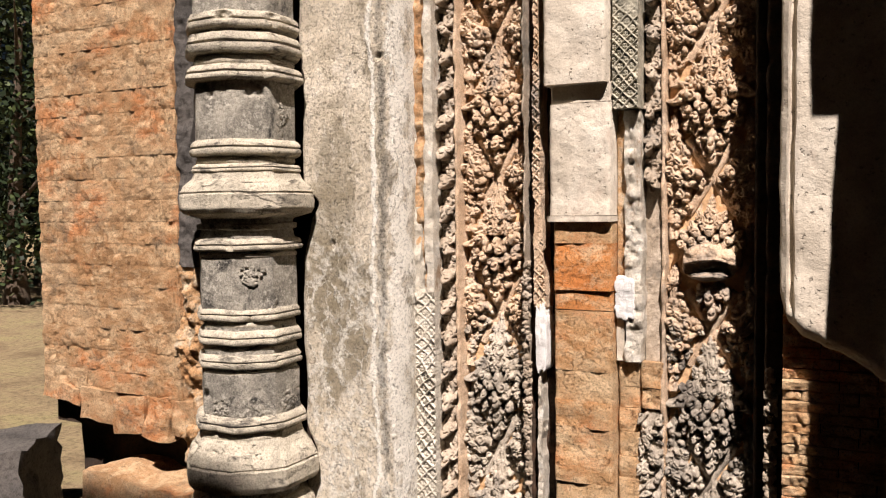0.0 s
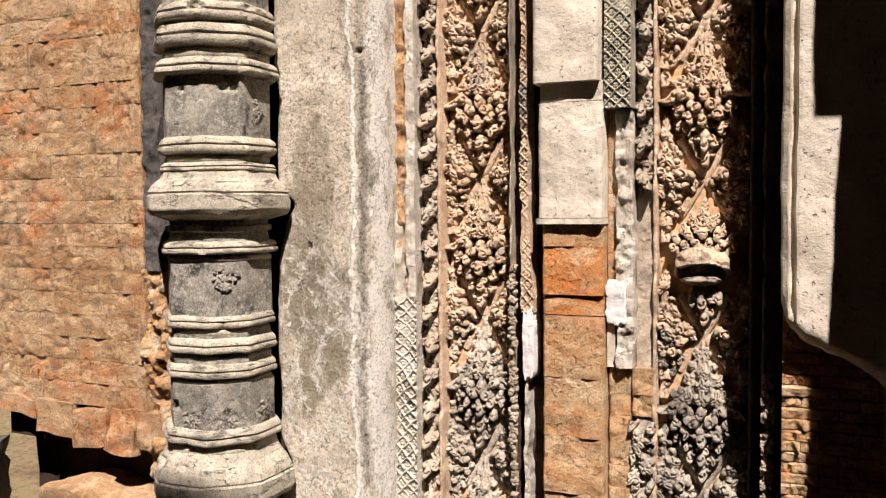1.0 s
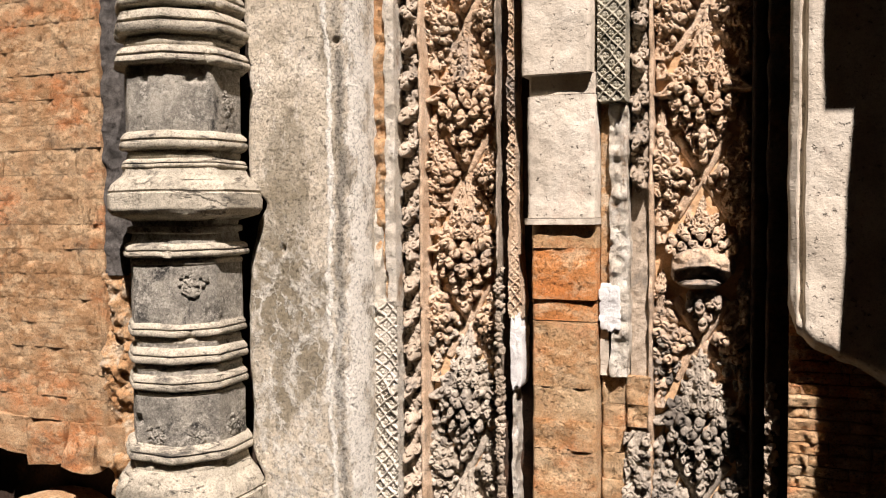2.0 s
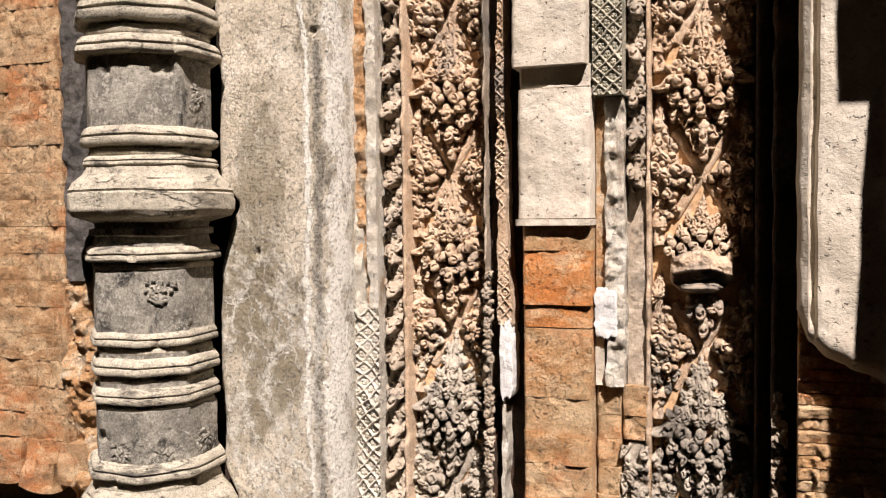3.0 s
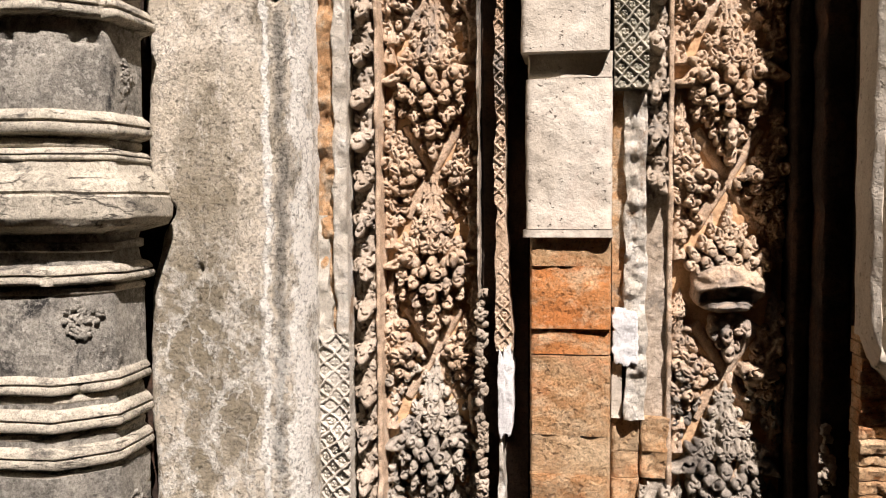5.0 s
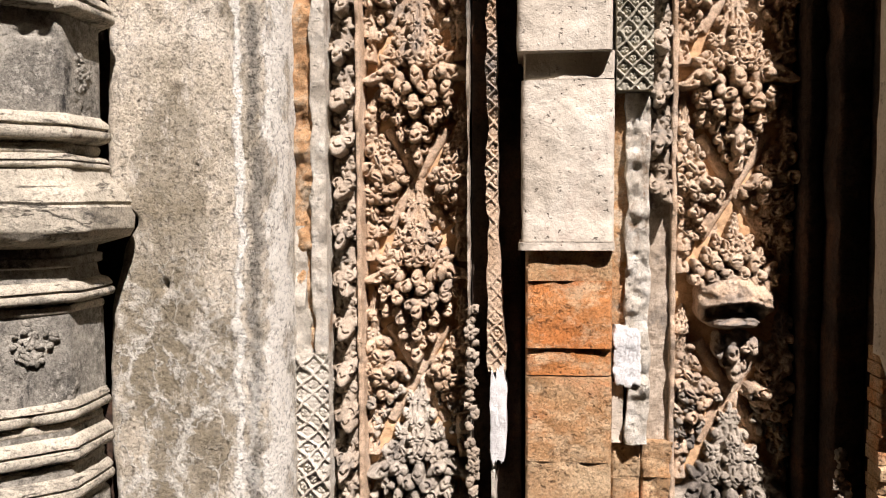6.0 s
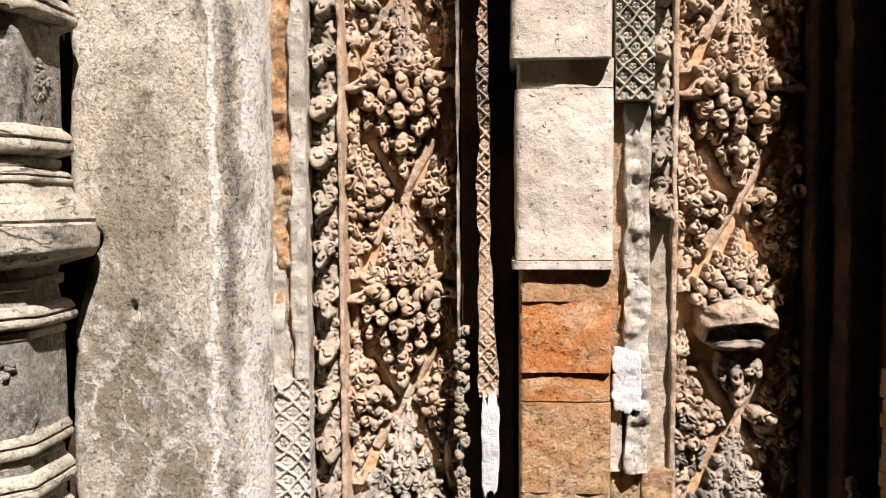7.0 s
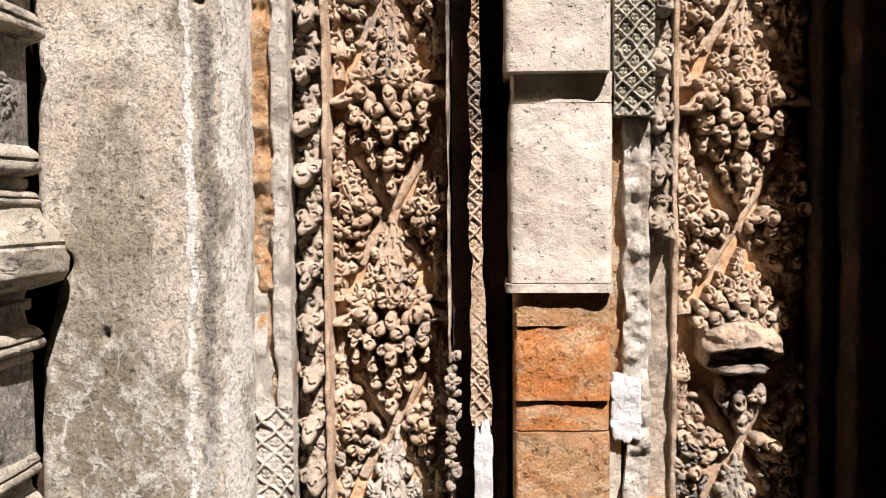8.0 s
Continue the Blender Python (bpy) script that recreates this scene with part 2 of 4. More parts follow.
    # thin veins where the coat has crazed
    low = ramp(nt, math_n(nt, "SUBTRACT", 1.62, sep.outputs[2]), [(0.10, (0.12,)), (0.38, (1.0,))])
    veins = None
    for v_scale, v_width in ((7.0, 0.10), (15.0, 0.06)):
        nz = nt.nodes.new("ShaderNodeTexNoise")
        nz.inputs["Scale"].default_value, nz.inputs["Detail"].default_value = v_scale * 2, 8
        nz.inputs["Roughness"].default_value = 0.65
        nt.links.new(co, nz.inputs[0])
        mp = nt.nodes.new("ShaderNodeMapping")
        mp.inputs["Scale"].default_value = (1.2, 1, 0.75)
        nt.links.new(mixc(nt, 1.2 / v_scale, co, nz.outputs["Color"], "ADD"), mp.inputs[0])
        vo = nt.nodes.new("ShaderNodeTexVoronoi")
        vo.feature = "DISTANCE_TO_EDGE"
        vo.inputs["Scale"].default_value = v_scale
        nt.links.new(mp.outputs[0], vo.inputs[0])
        v = ramp(nt, vo.outputs["Distance"], [(0.0, (1.0,)), (v_width, (0.0,))])
        v = math_n(nt, "MULTIPLY", v, ramp(nt, noise_tex(nt, co, 24, 6, 0.75), [(0.40, (0.0,)), (0.54, (1.0,))]))
        veins = v if veins is None else math_n(nt, "MAXIMUM", veins, v)
    lime = math_n(nt, "MAXIMUM", lime, math_n(nt, "MULTIPLY", veins, low))
    col = mixc(nt, math_n(nt, "MULTIPLY", lime, 0.95), col, (0.91, 0.87, 0.765))
    hair = cracks(nt, co, 4.0, 0.006, (1, 1, 1.6))
    col = mixc(nt, math_n(nt, "MULTIPLY", hair, 0.6), col, (0.14, 0.11, 0.08))
    grain = noise_tex(nt, co, 150, 4, 0.8)
    col = mixc(nt, 0.85, col, ramp(nt, grain, [(0.36, (0.35,)), (0.48, (0.95,)), (0.7, (1.0,))]), "MULTIPLY")
    pit = math_n(nt, "MAXIMUM", pits(nt, co, 95, 0.36), ramp(nt, noise_tex(nt, co, 20, 3, 0.5), [(0.47, (1.0,)), (0.55, (0.0,))]))
    # the shade of the pits is coloured in
    col = mixc(nt, math_n(nt, "MULTIPLY", math_n(nt, "SUBTRACT", 1.0, pit), 0.5), col, (0.16, 0.13, 0.09))
    bump(nt, b, [(noise_tex(nt, co, 60, 6, 0.7), 0.009), (grain, 0.005), (math_n(nt, "MULTIPLY", band, coarse), 0.006), (pit, 0.004), (lime, 0.0022)])
    nt.links.new(col, b.inputs["Base Color"])
    return m


render_mat = jamb_mat()
soil = mottled("dry_ground", [(0.32, (0.20, 0.14, 0.08)), (0.5, (0.34, 0.26, 0.15)), (0.68, (0.36, 0.31, 0.15))], 1.6, 20, [(6, 0.05), (40, 0.01)])
rock = mottled("grey_rock", [(0.3, (0.09, 0.085, 0.08)), (0.7, (0.18, 0.16, 0.14))], 6, 60, [(18, 0.02), (90, 0.004)])
bark = mottled("bark", [(0.3, (0.08, 0.06, 0.04)), (0.7, (0.16, 0.12, 0.09))], 8, 40, [(20, 0.02)])


def leaf_mat():
    m, nt, b, co = start_mat("foliage", 0.6)
    g = nt.nodes.new("ShaderNodeNewGeometry")
    # Near-black leaf colours carry the crowns' shade; a few are paler.
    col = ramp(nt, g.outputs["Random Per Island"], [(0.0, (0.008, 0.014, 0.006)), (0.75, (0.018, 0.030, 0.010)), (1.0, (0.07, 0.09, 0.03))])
    nt.links.new(col, b.inputs["Base Color"])
    return m


leaves_mat = leaf_mat()

# ---- mesh helpers ----
rng = np.random.default_rng(7)
LAT = rng.random((64, 64, 64))


def vnoise(x, y, z):
    """Smooth lattice noise, -1 to 1, on arrays."""
    x, y, z = np.broadcast_arrays(np.asarray(x, float), y, z)
    xi, yi, zi = np.floor(x).astype(int), np.floor(y).astype(int), np.floor(z).astype(int)
    fx, fy, fz = x - xi, y - yi, z - zi
    fx, fy, fz = [f * f * (3 - 2 * f) for f in (fx, fy, fz)]
    out = 0
    for a in (0, 1):
        for b in (0, 1):
            for c in (0, 1):
                wgt = (fx if a else 1 - fx) * (fy if b else 1 - fy) * (fz if c else 1 - fz)
                out = out + wgt * LAT[(xi + a) % 64, (yi + b) % 64, (zi + c) % 64]
    return out * 2 - 1


def fbm(x, y, z, scale, octaves=4):
    out, amp = 0, 1.0
    for k in range(octaves):
        out = out + amp * vnoise(np.asarray(x) * scale + 17.3 * k, np.asarray(y) * scale + 5.1 * k, np.asarray(z) * scale + 9.7 * k)
        scale, amp = scale * 2.03, amp * 0.5
    return out


def raw_mesh(name, verts, faces, smooth=35):
    me = bpy.data.meshes.new(name)
    me.from_pydata([tuple(v) for v in verts], [], faces)
    if smooth:
        me.polygons.foreach_set("use_smooth", np.ones(len(me.polygons), dtype=bool))
        me.set_sharp_from_angle(angle=radians(smooth))
    return me


def thing(name, label, category, group="", kind="", at=(0, 0, 0)):
    ob = new(name)
    ob.location = at
    return tagged(ob, label, category, group, kind)


def part(name, me, material, parent, label=""):
    if not me.materials:
        me.materials.append(material)
    ob = new(name, me)
    ob.parent = parent
    if parent is not None:
        base = parent.location if parent.type == "EMPTY" else Vector()
        ob.location = -base
    if label:
        ob["label"] = label
    return ob


def zsteps(z0, z1, step, lo=0.62, hi=2.2):
    out = [z0]
    while out[-1] < z1 - 1e-6:
        s = step if lo <= out[-1] < hi else max(step, 0.04)
        out.append(min(z1, out[-1] + s))
    return np.array(out)


def slab(name, xl, xr, z0, z1, front, back, step=0.007, dx=None, zz=None):
    """An upright slab with a worked front: xl, xr numbers or functions of z; front a function of x, z giving y."""
    zz = zsteps(z0, z1, step) if zz is None else zz
    fl = xl if callable(xl) else (lambda z: np.full_like(z, xl))
    fr = xr if callable(xr) else (lambda z: np.full_like(z, xr))
    a, b = fl(zz), fr(zz)
    n = max(2, int(np.ceil(np.max(b - a) / (dx or step))) + 1)
    s = np.linspace(0, 1, n)
    X = a[:, None] + (b - a)[:, None] * s[None, :]
    Z = np.repeat(zz[:, None], n, 1)
    Y = front(X, Z)
    pad = lambda A: np.pad(A, 1, mode="edge")
    X, Z, Y = pad(X), pad(Z), pad(Y)
    Y[0, :] = Y[-1, :] = back
    Y[:, 0] = Y[:, -1] = back
    h, w = X.shape
    verts = np.stack([X, Y, Z], -1).reshape(-1, 3)
    idx = np.arange(h * w).reshape(h, w)
    q = np.stack([idx[:-1, :-1], idx[:-1, 1:], idx[1:, 1:], idx[1:, :-1]], -1).reshape(-1, 4)
    return raw_mesh(name, verts, q.tolist(), 50)


def rough_front(y, amp=0.003, scale=18, seed=0.0, round_l=None, round_r=None, r=0.012):
    """A front at y with worn relief, and edges rounded off towards round_l and round_r."""
    def f(X, Z):
        Y = y + amp * fbm(X, seed, Z, scale, 4)
        for e, sgn in ((round_l, -1), (round_r, 1)):
            if e is not None:
                ev = e(Z) if callable(e) else e
                t = np.clip(1 - (ev - X) * sgn / r, 0, 1)
                Y = Y + r * (1 - np.sqrt(np.clip(1 - t * t, 0, 1)))
        return Y
    return f


def flake(name, x0, x1, z0, z1, y, back, seed, amp=0.16, power=5.0):
    """A broken-edged coat of plaster: a rounded oblong outline bitten by noise, its rim worn thin."""
    n, rings = 96, 14
    th = np.linspace(0, 2 * np.pi, n, endpoint=False)
    c, sn = np.cos(th), np.sin(th)
    rad = (np.abs(c) ** power + np.abs(sn) ** power) ** (-1 / power)
    rad = rad * (1 + amp * fbm(c * 1.0 + seed, 3.0, sn * 2.0, 2.2, 5))
    f = np.concatenate([np.linspace(0.04, 0.96, rings), [1.0, 1.0]])
    X = (x0 + x1) / 2 + (x1 - x0) / 2 * f[:, None] * (rad * c)[None, :]
    Z = (z0 + z1) / 2 + (z1 - z0) / 2 * f[:, None] * (rad * sn)[None, :]
    Y = y + 0.003 * fbm(X, seed, Z, 34, 4) + 0.0015 * np.clip((f - 0.9) / 0.1, 0, 1)[:, None] ** 2
    Y[-1] = back
    idx = np.arange(len(f) * n).reshape(len(f), n)
    nxt = np.roll(idx, -1, 1)
    q = np.stack([idx[:-1], nxt[:-1], nxt[1:], idx[1:]], -1).reshape(-1, 4).tolist()
    q.append(tuple(idx[0][::-1]))
    return raw_mesh(name, np.stack([X, Y, Z], -1).reshape(-1, 3), q, 50)


def box_mesh(name, x0, x1, y0, y1, z0, z1, amp=0.0, cuts=1, seed=0.0):
    """A block, its corners a little rounded, its faces cut and roughened."""
    bm = bmesh.new()
    bmesh.ops.create_cube(bm, size=1)
    bmesh.ops.scale(bm, vec=(x1 - x0, y1 - y0, z1 - z0), verts=bm.verts)
    bmesh.ops.translate(bm, vec=((x0 + x1) / 2, (y0 + y1) / 2, (z0 + z1) / 2), verts=bm.verts)
    if cuts > 1:
        bmesh.ops.subdivide_edges(bm, edges=bm.edges[:], cuts=cuts, use_grid_fill=True)
    if amp:
        for v in bm.verts:
            p = v.co * 6 + Vector((seed, seed * 2, 0))
            v.co += noise.noise_vector(p) * amp + noise.noise_vector(p * 3) * amp * 0.4
    me = bpy.data.meshes.new(name)
    bm.to_mesh(me)
    bm.free()
    if amp:
        me.polygons.foreach_set("use_smooth", np.ones(len(me.polygons), dtype=bool))
        me.set_sharp_from_angle(angle=radians(40))
    return me

# ---- ground, core masonry, the projecting wall beyond the view ----
def ground_mesh():
    r = np.concatenate([np.linspace(0, 20, 60)[1:], np.geomspace(22, 2500, 22)])
    th = np.linspace(0, 2 * np.pi, 97)[:-1]
    X = np.outer(r, np.cos(th)).ravel()
    Y = np.outer(r, np.sin(th)).ravel()
    Z = 0.03 * fbm(X, 0, Y, 0.6, 3) * np.clip(30 / (1 + np.hypot(X, Y)), 0, 1)
    verts = [(0, 0, 0)] + list(zip(X, Y, Z - 0.02))
    faces = [(0, 1 + k, 1 + (k + 1) % 96) for k in range(96)]
    for i in range(len(r) - 1):
        for k in range(96):
            a, b = 1 + i * 96 + k, 1 + i * 96 + (k + 1) % 96
            faces.append((a, a + 96, b + 96, b))
    return raw_mesh("ground", verts, faces, 60)


ground = tagged(new("ground", ground_mesh()), "dry earth and yellowed grass round the temple", "ground", kind="structure")
ground.data.materials.append(soil)

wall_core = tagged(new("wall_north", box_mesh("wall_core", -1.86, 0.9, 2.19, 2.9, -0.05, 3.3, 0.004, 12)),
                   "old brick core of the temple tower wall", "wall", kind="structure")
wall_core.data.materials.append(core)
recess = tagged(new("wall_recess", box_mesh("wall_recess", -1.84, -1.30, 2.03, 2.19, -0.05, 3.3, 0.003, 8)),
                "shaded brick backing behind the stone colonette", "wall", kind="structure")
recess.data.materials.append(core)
# unseen; edge and batter set to throw the shadow line on the plaster
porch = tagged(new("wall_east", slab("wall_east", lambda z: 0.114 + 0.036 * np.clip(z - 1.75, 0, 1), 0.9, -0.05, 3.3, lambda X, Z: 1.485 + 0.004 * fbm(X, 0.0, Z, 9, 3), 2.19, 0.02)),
               "projecting porch wall out of view that shades the plaster", "wall", kind="structure")
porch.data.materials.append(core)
# unseen ledge, set at the height that notches that shadow
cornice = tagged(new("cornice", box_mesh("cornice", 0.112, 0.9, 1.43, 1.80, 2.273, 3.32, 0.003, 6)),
                 "unseen cornice on the porch wall, set to notch its shadow", "cornice", kind="structure")
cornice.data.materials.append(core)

# unseen wall added behind the camera: closes the court, blocks sky, shades ground
south = tagged(new("shade_wall_south", box_mesh("shade_wall_south", -9.0, 9.5, -4.1, -3.5, -0.05, 8.6, 0.01, 10)),
               "plain wall added out of view to shade the court", "wall", kind="structure")
south.data.materials.append(core)
# likewise unseen: added right of the view to keep out sky and bounce
side_wall = tagged(new("shade_wall_side", box_mesh("shade_wall_side", 0.9, 1.6, -0.4, 2.9, -0.05, 2.6, 0.01, 10)),
                   "plain wall added out of view to cut stray light", "wall", kind="structure")
side_wall.data.materials.append(core)

def tube(path, rad, sides=7, flat=0.85):
    """A tapered tube along a path of (a, b, c), closed at both ends."""
    path, rad = np.array(path), np.array(rad)
    tan = np.gradient(path[:, :2], axis=0)
    tan /= np.linalg.norm(tan, axis=1)[:, None] + 1e-9
    nrm = np.stack([-tan[:, 1], tan[:, 0]], -1)
    ph = np.linspace(0, 2 * np.pi, sides, endpoint=False)
    V = np.zeros((len(path), sides, 3))
    V[:, :, 0] = path[:, None, 0] + rad[:, None] * np.cos(ph) * nrm[:, None, 0]
    V[:, :, 1] = path[:, None, 1] + rad[:, None] * np.cos(ph) * nrm[:, None, 1]
    V[:, :, 2] = path[:, None, 2] + rad[:, None] * np.sin(ph) * flat
    idx = np.arange(len(path) * sides).reshape(len(path), sides)
    nxt = np.roll(idx, -1, 1)
    F = [tuple(f) for f in np.stack([idx[:-1], nxt[:-1], nxt[1:], idx[1:]], -1).reshape(-1, 4)]
    F += [tuple(idx[0][::-1]), tuple(idx[-1])]
    return V.reshape(-1, 3), F


def join(pieces):
    V, F, n = [], [], 0
    for v, f in pieces:
        V.append(v)
        F += [tuple(i + n for i in q) for q in f]
        n += len(v)
    return np.concatenate(V), F


def ragged(e, amp, seed):
    return lambda z: e + amp * fbm(seed, 0.0, z, 22, 4)


# ---- the octagonal colonette ----
CX, CY = -1.556, 1.848


def zc(row):
    return 1.503 - (row - 366) * 0.00158


def oct_loft(name, profile, seed, wear=0.0025):
    """An eight-sided turned piece: profile of (height, half width), faces parallel to the wall."""
    z = np.array([p[0] for p in profile], float)
    r = np.array([p[1] for p in profile], float)
    o = np.argsort(z, kind="stable")
    z, r = z[o], r[o]
    zz, rr = [z[0]], [r[0]]
    for k in range(len(z) - 1):
        n = max(1, int(math.hypot(z[k + 1] - z[k], r[k + 1] - r[k]) / 0.004))
        for i in range(1, n + 1):
            zz.append(z[k] + (z[k + 1] - z[k]) * i / n)
            rr.append(r[k] + (r[k + 1] - r[k]) * i / n)
    zz, rr = np.array(zz), np.array(rr)
    n = 96
    th = np.linspace(0, 2 * np.pi, n, endpoint=False)
    m = (th + np.pi / 8) % (np.pi / 4) - np.pi / 8
    shape = 0.86 / np.cos(m) + 0.15
    R = rr[:, None] * shape[None, :]
    X, Y = R * np.cos(th), R * np.sin(th)
    Z = np.repeat(zz[:, None], n, 1)
    d = 0.6 * wear * fbm(X + seed, Y, Z, 26, 4) + wear * 0.35 * fbm(X + seed, Y, Z, 5, 2)
    chip = np.clip(fbm(X, Y + seed, Z, 20, 3) - 0.72, 0, 1) * 0.035
    R2 = R + d - chip
    Z = Z + 0.0016 * fbm(X, Y, seed, 14, 3)
    verts = np.stack([CX + R2 * np.cos(th), CY + R2 * np.sin(th), Z], -1).reshape(-1, 3)
    idx = np.arange(len(zz) * n).reshape(len(zz), n)
    nxt = np.roll(idx, -1, 1)
    q = np.stack([idx[:-1], nxt[:-1], nxt[1:], idx[1:]], -1).reshape(-1, 4).tolist()
    q.append(tuple(idx[0][::-1]))
    q.append(tuple(idx[-1]))
    return raw_mesh(name, verts, q, 40)


colonette = thing("colonette", "weathered grey sandstone colonette with moulded rings beside the doorway", "colonette", at=(CX, CY, 0))
PXR = 0.001505


def ring(y0, y1, half, neck, lobes=1, name="ring", mat=None, seed=0.0):
    """One moulded band between two heights, grooved at its middle and undercut."""
    neck = neck - (4 if y1 - y0 > 15 else 0)
    pts = [(zc(y0), neck * PXR)]
    rolls = ((0.04, 0.55), (0.30, 1.0), (0.70, 1.0), (0.95, 0.35))
    if y1 - y0 > 15:
        rolls = ((0.02, 0.35), (0.10, 0.72), (0.28, 0.98), (0.38, 1.0), (0.42, 0.66), (0.47, 0.66), (0.51, 1.04), (0.62, 1.14), (0.74, 1.12), (0.84, 0.95), (0.88, 0.30), (0.97, 0.0))
    for f, g in rolls:
        pts.append((zc(y0 + (y1 - y0) * f), (neck + (half - neck) * g * (0.95 if y1 - y0 > 15 else 0.35)) * PXR))
    pts.append((zc(y1), neck * PXR))
    return part(name, oct_loft(name, pts, seed, 0.003), mat or sand_ring, colonette)


def drum(y0, y1, half, seed, flare=0.0):
    pts = [(zc(y0), half * PXR), (zc((y0 + y1) / 2), (half - flare) * PXR), (zc(y1), half * PXR)]
    part("shaft", oct_loft("shaft", pts, seed, 0.0015), sandstone, colonette, "grey shaft drum with lichen stains")


drum(-700, -330, 88, 1.0)
for k, (a, b) in enumerate(((-330, -290), (-280, -245), (-235, -195))):
    ring(a, b, 100, 88, seed=20.0 + k)
drum(-195, 42, 88, 2.0)
ring(38, 72, 97, 86, 1, seed=3.0)
ring(72, 113, 100, 86, 1, seed=4.0)
ring(113, 126, 92, 86, 1, seed=4.5)
ring(126, 158, 102, 86, 1, seed=5.0)
drum(155, 252, 87, 6.0)
ring(250, 281, 97, 87, 1, seed=7.0)
ring(281, 291, 92, 84, 1, seed=7.4)
ring(291, 308, 95, 86, 1, seed=7.7)
part("torus", oct_loft("torus", [(zc(304), 92 * PXR), (zc(316), 97 * PXR), (zc(328), 112 * PXR), (zc(338), 117 * PXR), (zc(341), 115 * PXR), (zc(344), 118 * PXR),
                                 (zc(366), 118 * PXR), (zc(375), 112 * PXR), (zc(380), 96 * PXR), (zc(384), 84 * PXR)], 8.0, 0.004), sand_ring, colonette,
     "broad sloping torus, cracked and chipped")
part("neck", oct_loft("neck", [(zc(376), 84 * PXR), (zc(392), 80 * PXR), (zc(394), 88 * PXR), (zc(402), 88 * PXR), (zc(404), 80 * PXR), (zc(420), 84 * PXR)], 9.0, 0.004), sandstone, colonette)
ring(417, 442, 96, 84, 1, seed=10.0)
ring(442, 450, 90, 84, 1, seed=10.5)
drum(446, 540, 85, 11.0)
ring(535, 561, 90, 82, 1, seed=12.0)
ring(561, 570, 86, 80, 1, seed=12.5)
ring(574, 603, 91, 82, 1, seed=13.0)
ring(603, 611, 86, 80, 1, seed=13.4)
ring(615, 643, 91, 82, 1, seed=14.0)
ring(643, 651, 86, 80, 1, seed=14.5)
drum(568, 580, 82, 14.7)
drum(608, 620, 82, 14.8)
drum(648, 725, 86, 15.0)
ring(720, 750, 98, 86, 1, seed=16.0)
ring(750, 764, 94, 86, 1, seed=16.4)
part("torus", oct_loft("torus", [(zc(760), 90 * PXR), (zc(775), 98 * PXR), (zc(790), 110 * PXR), (zc(803), 115 * PXR), (zc(806), 113 * PXR), (zc(809), 117 * PXR),
                                 (zc(836), 117 * PXR), (zc(846), 110 * PXR), (zc(850), 94 * PXR), (zc(856), 84 * PXR)], 17.0, 0.004), sand_ring, colonette,
     "lower torus with worn edge")
part("neck", oct_loft("neck", [(zc(850), 84 * PXR), (zc(872), 82 * PXR)], 18.0), sandstone, colonette)
ring(870, 915, 112, 86, 1, seed=19.0)
part("base_block", oct_loft("base_block", [(zc(912), 100 * PXR), (zc(940), 118 * PXR), (-0.03, 122 * PXR)], 21.0, 0.003), sandstone, colonette)



def rosette(phi, row, size, seed):
    """A worn carved flower on one face of the shaft."""
    r = np.random.default_rng(seed)
    pieces = []
    for i in range(44):
        a, rad = r.uniform(0, 2 * np.pi), size * math.sqrt(r.uniform(0, 1)) * 0.85
        s = np.linspace(-1, 1, 6)
        L, w = size * r.uniform(0.10, 0.26), size * r.uniform(0.07, 0.15)
        t = r.uniform(0, np.pi)
        p = np.stack([math.cos(a) * rad + s * L * math.cos(t), math.sin(a) * rad + s * L * math.sin(t), 0.003 + 0 * s], -1)
        pieces.append(tube(p, w * np.sqrt(np.clip(1 - s * s * 0.97, 0, 1)), 6, 0.7))
    V, F = join(pieces)
    t, ap = radians(phi), 86 * PXR
    x = CX + math.sin(t) * (ap + V[:, 2]) + math.cos(t) * V[:, 0]
    y = CY - math.cos(t) * (ap + V[:, 2]) + math.sin(t) * V[:, 0]
    W = np.stack([x, y, zc(row) + V[:, 1]], -1)
    W = W + np.stack([0.0022 * fbm(W[:, 0] + k, W[:, 1], W[:, 2], 80, 2) for k in (0.0, 3.0, 7.0)], -1)
    part("rosette", raw_mesh("rosette", W, F, 60), sandstone, colonette, "eroded carved flower")["kind"] = "stuff"


for phi, row, size, seed in ((45, 477, 0.040, 1), (82, 208, 0.036, 2), (84, 702, 0.034, 3), (44, 712, 0.026, 4), (2, 704, 0.030, 5)):
    rosette(phi, row, size, seed)

# ---- stained slab of render beside the colonette ----
def jamb_left(z):
    """The broken edge follows the swell of the torus."""
    e = -1.452 + 0.005 * fbm(0.0, 3.0, z, 9, 4)
    for zt, wid, amt in ((1.515, 0.034, 0.048), (1.45, 0.055, 0.026), (0.80, 0.05, 0.036), (1.80, 0.06, 0.012)):
        e = e + amt * np.exp(-((z - zt) / wid) ** 2)
    return e


JR = -1.138


def jamb_front(X, Z):
    Y = 1.952 + 0.004 * fbm(X, 1.0, Z, 5, 3) + 0.0012 * fbm(X, 2.0, Z, 40, 4)
    el = jamb_left(Z)
    t = np.clip(1 - (X - el) / 0.022, 0, 1)
    Y = Y + 0.03 * (1 - np.sqrt(1 - t * t)) * 0.8
    t = np.clip(1 - (JR - X) / 0.030, 0, 1)
    Y = Y + 0.075 * t ** 2.0
    hole = np.exp(-(((X + 1.342) / 0.006) ** 2 + ((Z - 1.398) / 0.011) ** 2)) + np.exp(-(((X + 1.185) / 0.008) ** 2 + ((Z - 1.905) / 0.006) ** 2))
    return Y + 0.02 * hole


